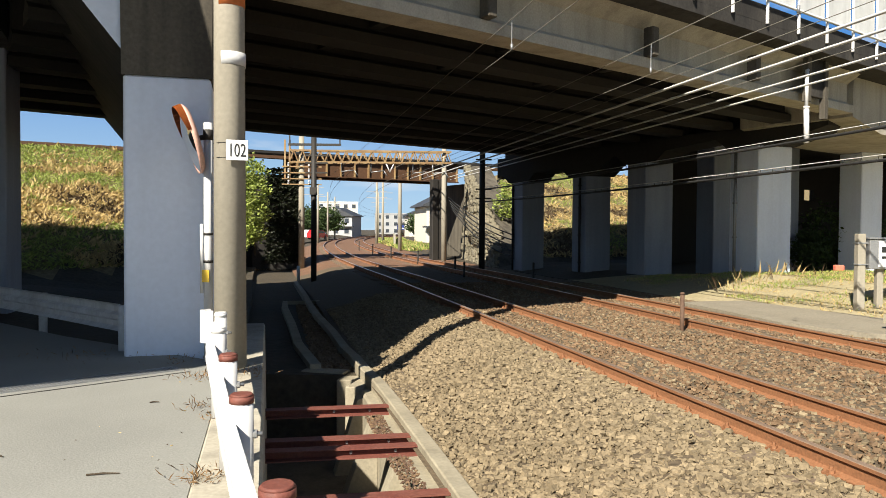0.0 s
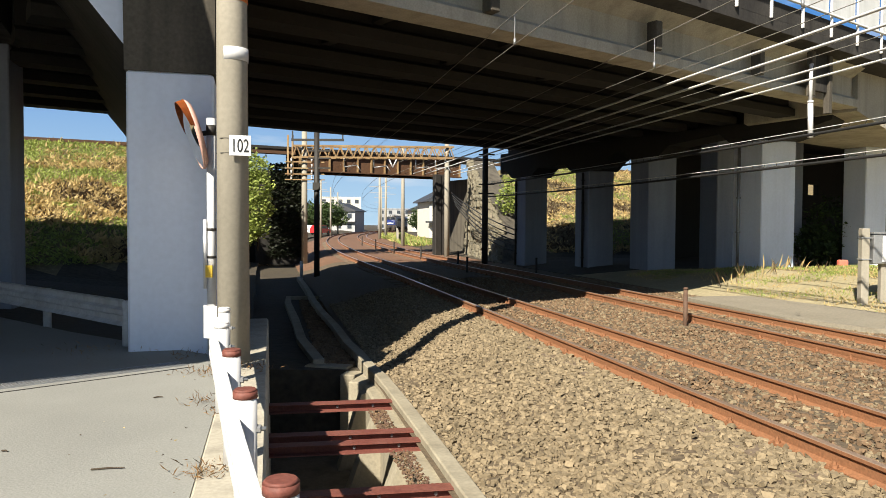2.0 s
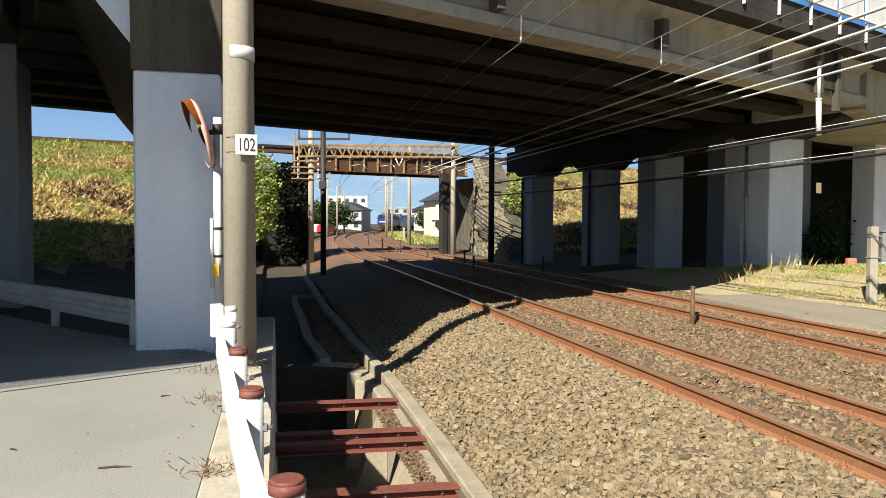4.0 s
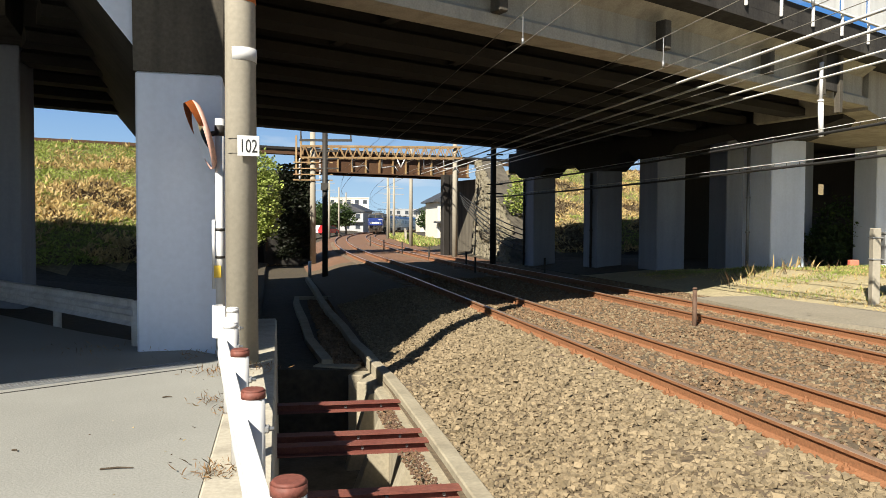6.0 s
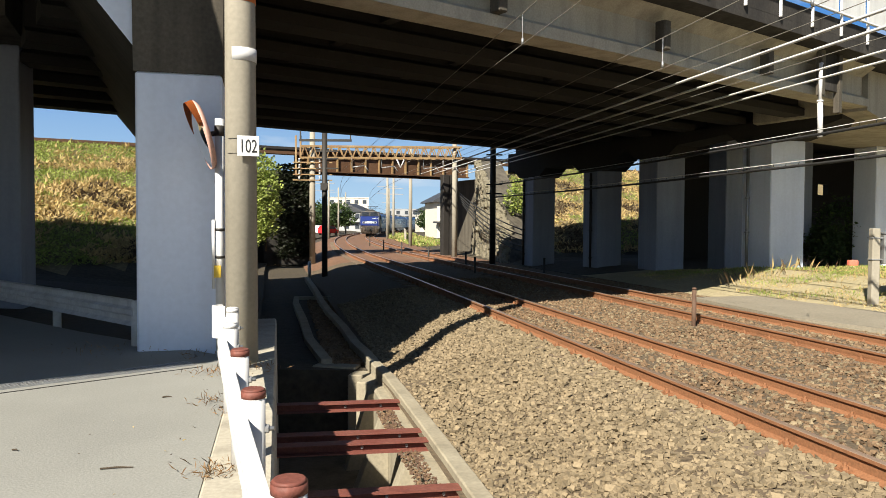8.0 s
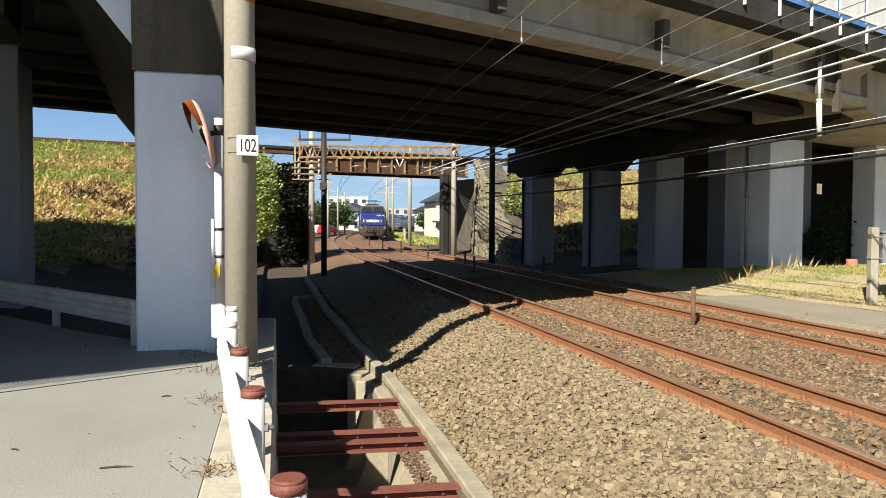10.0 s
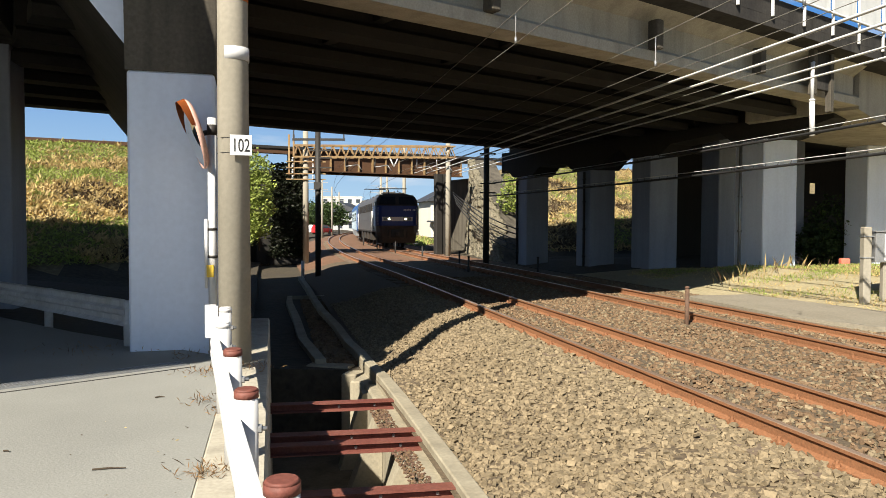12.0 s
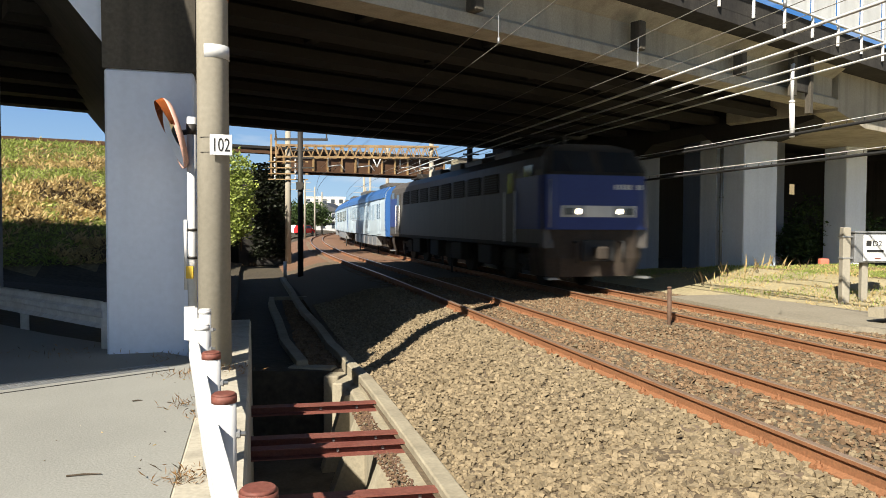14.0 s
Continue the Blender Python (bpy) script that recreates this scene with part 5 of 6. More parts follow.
def build_wires():
    for lat, z, r in ((8.05, 4.6, 0.026), (8.75, 4.6, 0.026), (9.85, 4.58, 0.022), (10.35, 4.55, 0.022)):
        bm = bmesh.new()
        a, b = along(lat, -4), along(lat, 43)
        a.z = b.z = z
        wire(bm, a, b, r, 0.03)
        ob = tagged(part("feeder_cable", bm, WHITECABLE), "thick white insulated feeder cable along the railway", "cable", "overhead cables")
        cm = bmesh.new()
        for i in range(60):
            c = a.lerp(b, (i + 0.5) / 60)
            rod(cm, c + Vector((0, 0, -0.035)), c + Vector((0, 0, -0.01)), 0.02, seg=6)
        tagged(part("hanger_clips", cm, DARKSTEEL, ob), kind="stuff")
    for lat, z, r, mt in ((3.6, 4.38, 0.006, COPPER), (3.58, 4.83, 0.007, COPPER), (6.4, 4.33, 0.006, COPPER), (6.3, 4.8, 0.007, COPPER), (7.6, 4.62, 0.006, COPPER), (8.6, 4.4, 0.006, COPPER)):
        bm = bmesh.new()
        a, b = along(lat, -4), along(lat, 42)
        a.z = b.z = z
        wire(bm, a, b, r, 0.02)
        tagged(part("overhead_wire", bm, mt), "thin bare overhead wire above the tracks", "cable", "overhead wires")
    for lat, z0, z1, y in ((3.6, 4.38, 4.83, 11.2), (6.35, 4.33, 4.8, 12.5), (3.6, 4.38, 4.83, 6.2), (6.35, 4.33, 4.8, 9.0)):
        c = along(lat, y)
        bm = bmesh.new()
        rod(bm, (c.x, c.y, z0), (c.x, c.y, z1), 0.007, seg=6)
        rod(bm, (c.x, c.y, z0 - 0.02), (c.x, c.y, z0 + 0.07), 0.022, seg=8)
        tagged(part("dropper", bm, GALV), "wire dropper between overhead wires", "dropper", "overhead wires")
    # cables on hangers along the piers
    for z in (3.5, 2.95):
        bm = bmesh.new()
        a, b = along(10.35, 4), along(10.35, 32.5)
        a.z = b.z = z
        b = Vector((2.3, 32.1, z - 0.1))
        wire(bm, a, b, 0.03, 0.12, k=14)
        ob = tagged(part("signal_cable", bm, CABLE), "black signal cable hung from a bright carrier wire", "cable", "signal cables")
        bm = bmesh.new()
        wire(bm, a + Vector((0, 0, 0.09)), b + Vector((0, 0, 0.09)), 0.008, 0.12, k=14)
        part("carrier_wire", bm, WHITECABLE, ob)
        bm = bmesh.new()
        for i in range(80):
            t = (i + 0.5) / 80
            c = a.lerp(b, t) - Vector((0, 0, 0.12 * 4 * t * (1 - t)))
            rod(bm, c, c + Vector((0.02, 0, 0.09)), 0.006, seg=5)
        tagged(part("hangers", bm, CABLE, ob), kind="stuff")
    # bundle drooping beyond the bridge
    for i in range(5):
        bm = bmesh.new()
        a, b = Vector((0.9 + 0.05 * i, 40.8, 3.4 - i * 0.16)), Vector((4.6, 33.0, 1.15 - i * 0.2))
        wire(bm, a, b, 0.03, 0.35 + 0.1 * i, k=10)
        tagged(part("signal_cable", bm, CABLE), "black cable drooping before the stone wall", "cable", "signal cables")
    # wires over the far tracks
    for off, z in ((0, 4.75), (TRACK_GAP, 4.75), (0, 5.5), (TRACK_GAP, 5.5)):
        bm = bmesh.new()
        pts = track_path(off, 41, 190, 6, z)
        tube(bm, pts, 0.013, 5)
        tagged(part("overhead_wire", bm, CABLE), "dark overhead wire above the far tracks", "cable", "overhead wires")


build_rail_bridge()
build_stone_wall()
build_gantry()
build_poles()
build_wires()


# ---- beside the far track ----
def build_signal_box():
    x, y = 9.25, 15.6
    b = tagged(empty("signal_box"), "grey steel trackside signal box on weathered white posts", "signal box")
    for dx, r in ((0, 0.085), (0.42, 0.07)):
        bm = bmesh.new()
        h = 1.58 if dx == 0 else 0.85
        box(bm, x + dx - r, x + dx + r, y - r, y + r, -0.2, h, None, 0.015)
        part("post", bm, POLE, b)
    bm = bmesh.new()
    box(bm, x + 0.12, x + 0.85, y - 0.16, y + 0.16, 0.82, 1.46, None, 0.015)
    box(bm, x + 0.1, x + 0.88, y - 0.19, y + 0.19, 1.464, 1.5, None, 0.008)
    body = part("cabinet", bm, GALV, b)
    bm = bmesh.new()
    box(bm, x + 0.3, x + 0.81, y - 0.18, y - 0.164, 0.86, 1.42, None, 0.006)
    door = part("door", bm, WHITE, b, "pale grey door with black lettering")
    text("D2", 0.17, pose(x + 0.6, y - 0.184, 1.18, 90), BLACKINK, door)
    bm = bmesh.new()
    box(bm, x + 0.36, x + 0.47, y - 0.187, y - 0.181, 1.18, 1.3)
    box(bm, x + 0.37, x + 0.74, y - 0.187, y - 0.181, 1.05, 1.1)
    part("lettering_bar", bm, BLACKINK, door)
    bm = bmesh.new()
    box(bm, x + 0.55, x + 0.68, y - 0.187, y - 0.181, 0.9, 0.93)
    part("lettering_bar", bm, RUST_RED, door)
    for z in (0.9, 1.36):
        bm = bmesh.new()
        box(bm, x - 0.1, x + 0.14, y - 0.1, y + 0.1, z, z + 0.03, None, 0.006)
        part("strap", bm, GALV, b)


def build_slabs():
    bm = bmesh.new()
    vs = [(6.0, 17.5), (7.7, 17.9), (8.9, 14.6), (10.4, 11.6), (9.0, 10.9), (7.4, 12.2), (6.6, 13.6)]
    lo = [bm.verts.new((x, y, -0.3)) for x, y in vs]
    hi = [bm.verts.new((x, y, -0.1)) for x, y in vs]
    bm.faces.new(hi)
    bm.faces.new(lo[::-1])
    n = len(vs)
    for i in range(n):
        bm.faces.new((lo[i], lo[(i + 1) % n], hi[(i + 1) % n], hi[i]))
    bmesh.ops.recalc_face_normals(bm, faces=bm.faces[:])
    tagged(part("pavement", bm, PATH), "weathered concrete track-side slab dusted with grit", "pavement", kind="structure")
    for (a, b), (c, d), w, h in (((8.05, 12.6), (9.3, 13.2), 0.28, 0.16), ((8.35, 12.0), (9.5, 12.5), 0.5, 0.3)):
        bm = bmesh.new()
        beam(bm, (a, b, h / 2), (c, d, h / 2), w, h)
        tagged(part("concrete_block", bm, CONCRETE_LOW), "pale concrete block lying beside the tracks", "concrete block", "blocks by the track")
    bm = bmesh.new()
    box(bm, 13.6, 13.9, 24.3, 24.5, -0.1, 0.5, None, 0.03)
    ob = tagged(part("boundary_marker", bm, WHITE), "small white boundary marker with a red top", "marker post")
    bm = bmesh.new()
    box(bm, 13.596, 13.904, 24.296, 24.504, 0.28, 0.505, None, 0.03)
    part("top", bm, mat("faded_red_paint", (0.65, 0.18, 0.12), 0.6, vary=0.1), ob, "faded red top")


def build_stakes():
    for i, (x, y, h) in enumerate(((4.42, 12.75, 0.5), (3.55, 25.4, 0.45), (0.95, 29.8, 0.5), (-0.7, 36.5, 0.5), (-2.5, 44.5, 0.55), (-4.1, 50.5, 0.55), (-6.0, 60, 0.6), (1.2, 27.0, 0.4))):
        bm = bmesh.new()
        rod(bm, (x, y, -0.45), (x, y, h), 0.042, 0.038, seg=12)
        rod(bm, (x, y, h), (x, y, h + 0.03), 0.05, 0.03, seg=12)
        tagged(part("track_marker_post", bm, OLDRUST if i == 0 else DARKSTEEL), "short rusty marker post standing in the ballast" if i == 0 else "short dark marker post in the ballast", "marker post", "marker posts")
    bm = bmesh.new()
    rod(bm, (-5.6, 30.6, -0.7), (-5.6, 30.6, 0.05), 0.07, seg=12)
    tagged(part("kilometre_post", bm, WHITE), "short white post at the pole's foot", "marker post")


# ---- the town ----
PLASTER = mat("cream_plaster", (0.663, 0.629, 0.544), 0.85, vary=0.05, scale=0.3, fine=5, bump=0.05, second=(0.595, 0.561, 0.476))
GREYWALL = mat("grey_siding", (0.385, 0.392, 0.399), 0.8, vary=0.06, scale=0.3, fine=5, bump=0.05)
ROOFTILE = mat("dark_roof_tiles", (0.049, 0.0525, 0.0595), 0.6, vary=0.2, scale=0.6, fine=6, bump=0.4)
PANE = mat("dark_window_glass", (0.05, 0.06, 0.075), 0.1, vary=0.1, bump=0, spec=0.6)


def house(x, y, w, d, h, ridge, wall, rz, label, storeys=2, flat=False):
    t = tagged(empty("house" if not flat else "apartment_building", pose(x, y, -0.4, 0, 0, rz)), label, "house" if not flat else "building", "houses of the town")
    bm = bmesh.new()
    box(bm, -w / 2, w / 2, -d / 2, d / 2, -1.5, h)
    part("wall", bm, wall, t)
    bm = bmesh.new()
    if flat:
        box(bm, -w / 2 - 0.1, w / 2 + 0.1, -d / 2 - 0.1, d / 2 + 0.1, h, h + 0.35)
        part("roof", bm, wall, t)
    else:
        prism(bm, [(-w / 2 - 0.6, h - 0.15), (w / 2 + 0.6, h - 0.15), (w / 2 + 0.5, h + 0.05), (0, ridge), (-w / 2 - 0.5, h + 0.05)], -d / 2 - 0.5, d / 2 + 0.5)
        part("roof", bm, ROOFTILE, t)
    cols = max(2, int(w / 2.6))
    for s in range(storeys):
        z = 0.9 + s * (h / storeys)
        for i in range(cols):
            cx = -w / 2 + (i + 0.5) * w / cols
            bm = bmesh.new()
            box(bm, cx - 0.65, cx + 0.65, -d / 2 - 0.06, -d / 2 - 0.004, z - 0.08, z + 1.25)
            fr = part("window", bm, GALV, t)
            bm = bmesh.new()
            box(bm, cx - 0.58, cx + 0.58, -d / 2 - 0.075, -d / 2 - 0.064, z, z + 1.17)
            part("pane", bm, PANE, fr)
        bm = bmesh.new()
        if s and not flat:
            box(bm, -w / 2 - 0.5, w / 2 + 0.5, -d / 2 - 1.0, -d / 2 - 0.004, z - 1.15, z - 0.95)
            part("canopy", bm, ROOFTILE, t)
        else:
            bm.free()


def build_town():
    house(1.5, 94, 6.2, 8, 5.0, 6.9, PLASTER, 12, "cream two-storey house with dark tiled roof")
    house(5.5, 110, 8, 8, 5.2, 7.2, PLASTER, -6, "white house with a grey tiled roof")
    house(-1.5, 172, 9, 8, 5.4, 7.4, PLASTER, 10, "white house among others beyond the railway")
    house(-25, 200, 9, 8, 5.6, 7.8, GREYWALL, -12, "grey-walled house with a dark roof")
    house(-31, 240, 13, 10, 10.5, 0, PLASTER, 6, "white flat-roofed apartment block in the distance", 4, True)
    house(-36, 180, 9, 8, 5.6, 7.8, PLASTER, 25, "cream house behind the trees")
    house(-46, 210, 10, 8, 5.6, 7.6, GREYWALL, -20, "grey house at the edge of town")
    house(-15, 268, 12, 9, 7.5, 0, GREYWALL, 4, "low grey flat-roofed building in the distance", 3, True)
    house(8, 200, 10, 9, 6, 8, PLASTER, 14, "pale house behind the nearer houses")
    for cx, cy, r, z in ((-20.2, 140, 2.6, 3.6), (-23.5, 146, 2.4, 3.2), (-29, 165, 3.2, 3.8), (-2.0, 150, 2.6, 3.0), (4.4, 84, 1.4, 2.2)):
        build_shrub("tree", [((cx, cy, z), r, 0.9, 0.6), ((cx + r * 0.7, cy, z - r * 0.35), r * 0.65, 0.9, 0.2), ((cx - r * 0.7, cy + 0.5, z - r * 0.3), r * 0.65, 0.9, 0.2)], 2600, 0.5, [TREELEAF, LEAF], "dark green leafy tree beyond the railway", (cx, cy, -0.4, z + r * 0.3, 0.2))
    # low block wall and green verge by the curve
    bm = bmesh.new()
    beam(bm, (-3.9, 76, 0.3), (-6.2, 118, 0.3), 0.2, 1.5)
    tagged(part("boundary_wall", bm, CONCRETE), "low concrete boundary wall beside the curve", "wall", kind="structure")
    k = 7000
    y = RNG.uniform(60, 135, k)
    x = np.array([line_x(a) for a in y]) + RNG.uniform(6.3, 10.5, k)
    leaves("far_verge", np.column_stack([x, y, np.full(k, -0.2)]), RNG.uniform(0.25, 0.6, k), [GRASS, STRAW], (RNG.uniform(0, 1, k) < 0.25).astype(int), "bright green grass verge beside the curve", "grass", up=0.8, slim=0.3)
    # parked cars
    for x, y, m, lab in ((-17.6, 112, mat("red_car_paint", (0.5, 0.02, 0.02), 0.25, vary=0.05, bump=0, spec=0.6), "small red car parked beside the line"), (-19.2, 116, WHITE, "small white car parked beside the line")):
        c = tagged(empty("parked_car", pose(x, y, 0, 0, 0, 70)), lab, "car", "parked cars")
        bm = bmesh.new()
        prism(bm, [(-1.9, 0.3), (1.9, 0.3), (1.95, 0.75), (1.2, 0.9), (0.6, 1.42), (-1.2, 1.45), (-1.85, 0.95)], -0.75, 0.75)
        part("body", bm, m, c)
        bm = bmesh.new()
        prism(bm, [(-1.5, 0.95), (0.95, 0.95), (0.55, 1.36), (-1.15, 1.38)], -0.762, 0.762)
        part("window", bm, PANE, c)
        for wx in (-1.2, 1.2):
            for wy in (-0.7, 0.7):
                bm = bmesh.new()
                rod(bm, (wx, wy - 0.08, 0.3), (wx, wy + 0.08, 0.3), 0.3, seg=14)
                part("wheel", bm, CABLE, c)


def build_sky_backdrop():
    """The clear sky low over the horizon, far behind everything."""
    m = bpy.data.materials.new("clear_sky")
    m.use_nodes = True
    nt = m.node_tree
    nt.nodes.remove(nt.nodes["Principled BSDF"])
    em = nt.nodes.new("ShaderNodeEmission")
    geo = nt.nodes.new("ShaderNodeNewGeometry")
    sep = nt.nodes.new("ShaderNodeSeparateXYZ")
    nt.links.new(geo.outputs["Position"], sep.inputs[0])
    mr = nt.nodes.new("ShaderNodeMapRange")
    mr.inputs["From Max"].default_value = 420
    nt.links.new(sep.outputs["Z"], mr.inputs["Value"])
    ramp = nt.nodes.new("ShaderNodeValToRGB")
    ramp.color_ramp.elements[0].color, ramp.color_ramp.elements[1].color = (0.50, 0.72, 0.90, 1), (0.10, 0.30, 0.70, 1)
    nt.links.new(mr.outputs["Result"], ramp.inputs["Fac"])
    mp = nt.nodes.new("ShaderNodeMapping")
    mp.inputs["Scale"].default_value = (0.004, 0.004, 0.016)
    nz = nt.nodes.new("ShaderNodeTexNoise")
    nz.inputs["Scale"].default_value, nz.inputs["Detail"].default_value = 1.0, 7
    nt.links.new(geo.outputs["Position"], mp.inputs["Vector"])
    nt.links.new(mp.outputs["Vector"], nz.inputs["Vector"])
    cl = nt.nodes.new("ShaderNodeMapRange")
    cl.inputs["From Min"].default_value, cl.inputs["From Max"].default_value, cl.inputs["To Max"].default_value = 0.56, 0.75, 0.6
    nt.links.new(nz.outputs["Fac"], cl.inputs["Value"])
    mx = nt.nodes.new("ShaderNodeMix")
    mx.data_type = "RGBA"
    mx.inputs["B"].default_value = (0.75, 0.82, 0.9, 1)
    nt.links.new(cl.outputs["Result"], mx.inputs["Factor"])
    nt.links.new(ramp.outputs["Color"], mx.inputs["A"])
    nt.links.new(mx.outputs["Result"], em.inputs["Color"])
    em.inputs["Strength"].default_value = 0.46
    nt.links.new(em.outputs["Emission"], nt.nodes["Material Output"].inputs["Surface"])
    bm = bmesh.new()
    cols = []
    for k in range(25):
        a = radians(-42 + 80 * k / 24)
        cols.append([bm.verts.new((1800 * math.sin(a), 1800 * math.cos(a), z)) for z in (-60, 300, 620)])
    for a, b in zip(cols, cols[1:]):
        for i in range(2):
            bm.faces.new((a[i], b[i], b[i + 1], a[i + 1]))
    tagged(part("backdrop", bm, m, smooth=True), "clear blue sky with thin white cloud near the horizon", "sky", kind="structure")


build_sky_backdrop()
def build_litter():
    """Twigs and dry leaves on the road."""
    k = 22
    y = RNG.uniform(3.2, 7.6, k)
    x = np.array([line_x(a) for a in y]) + ROAD_N / 0.975 - np.abs(RNG.normal(0, 0.55, k))
    c = np.column_stack([x, y, np.full(k, 0.054)])
    leaves("leaf_litter", c, RNG.uniform(0.012, 0.04, k), [TWIG, STRAW], RNG.integers(0, 2, k), "dead leaves and bits of twig on the road", "litter", up=-0.35, slim=0.4)
    for i, (x, y, a, l) in enumerate(((-2.05, 4.55, 70, 0.2), (-2.45, 6.45, 80, 0.08), (-1.83, 6.1, 78, 0.1), (-2.9, 4.9, 40, 0.05))):
        bm = bmesh.new()
        rod(bm, (-l / 2, 0, 0.006), (0, 0.01, 0.008), 0.006, seg=6)
        rod(bm, (0, 0.01, 0.008), (l / 2, 0, 0.006), 0.006, 0.003, seg=6)
        ob = part("twig", bm, BARK)
        ob.matrix_basis = pose(x, y, 0.052, 0, 0, a - 60)
        tagged(ob, "dark dry twig lying on the asphalt road", "twig", "twigs on the road")


build_litter()
build_signal_box()
build_slabs()
build_stakes()
build_town()


# ---- the train ----
BLUE = mat("blue_loco_paint", (0.014, 0.0336, 0.175), 0.38, vary=0.08, scale=0.8, fine=12, bump=0.03, second=(0.0126, 0.028, 0.14))
LOCOGREY = mat("grey_loco_paint", (0.0892, 0.081, 0.0735), 0.5, vary=0.08, scale=0.6, fine=9, bump=0.04, second=(0.0683, 0.0604, 0.0525), streak=0.2)
SKIRT = mat("dusty_dark_skirt", (0.126, 0.0998, 0.0788), 0.7, vary=0.2, scale=1.2, fine=12, bump=0.1, second=(0.084, 0.063, 0.0473), streak=0.25)
UNDER = mat("dark_underframe", (0.0273, 0.0228, 0.0182), 0.8, vary=0.25, scale=1.2, fine=14, bump=0.2, second=(0.0501, 0.0364, 0.025))
CARBODY = mat("pale_blue_car_body", (0.48, 0.576, 0.64), 0.4, vary=0.04, scale=0.5, fine=8, bump=0.03, second=(0.424, 0.528, 0.608), streak=0.06)
CARBLUE = mat("bright_blue_car_paint", (0.035, 0.119, 0.336), 0.4, vary=0.05, scale=0.5, fine=8, bump=0.03)
LAMP = glow("headlight_glass", (1.0, 0.84, 0.56), 8.0)
LAMPBAND = mat("white_lamp_band", (0.675, 0.675, 0.648), 0.5, vary=0.05, bump=0)


def bogie(thing, y, base=2.2, r=0.5, mat_=None):
    b = bmesh.new()
    for s in (-1, 1):
        box(b, s * 0.95 - 0.07, s * 0.95 + 0.07, y - base / 2 - 0.55, y + base / 2 + 0.55, 0.55, 0.85, None, 0.03)
        box(b, s * 0.95 - 0.12, s * 0.95 + 0.12, y - 0.4, y + 0.4, 0.4, 0.95, None, 0.03)
        for e in (-1, 1):
            box(b, s * 0.99 - 0.1, s * 0.99 + 0.1, y + e * base / 2 - 0.16, y + e * base / 2 + 0.16, 0.4, 0.72, None, 0.03)
    bo = part("bogie", b, UNDER, thing)
    for e in (-1, 1):
        for s in (-1, 1):
            w = bmesh.new()
            rod(w, (s * 0.50, y + e * base / 2, r), (s * 0.64, y + e * base / 2, r), r, seg=24)
            rod(w, (s * 0.49, y + e * base / 2, r), (s * 0.515, y + e * base / 2, r), r + 0.03, seg=24)
            part("wheel", w, UNDER, bo)


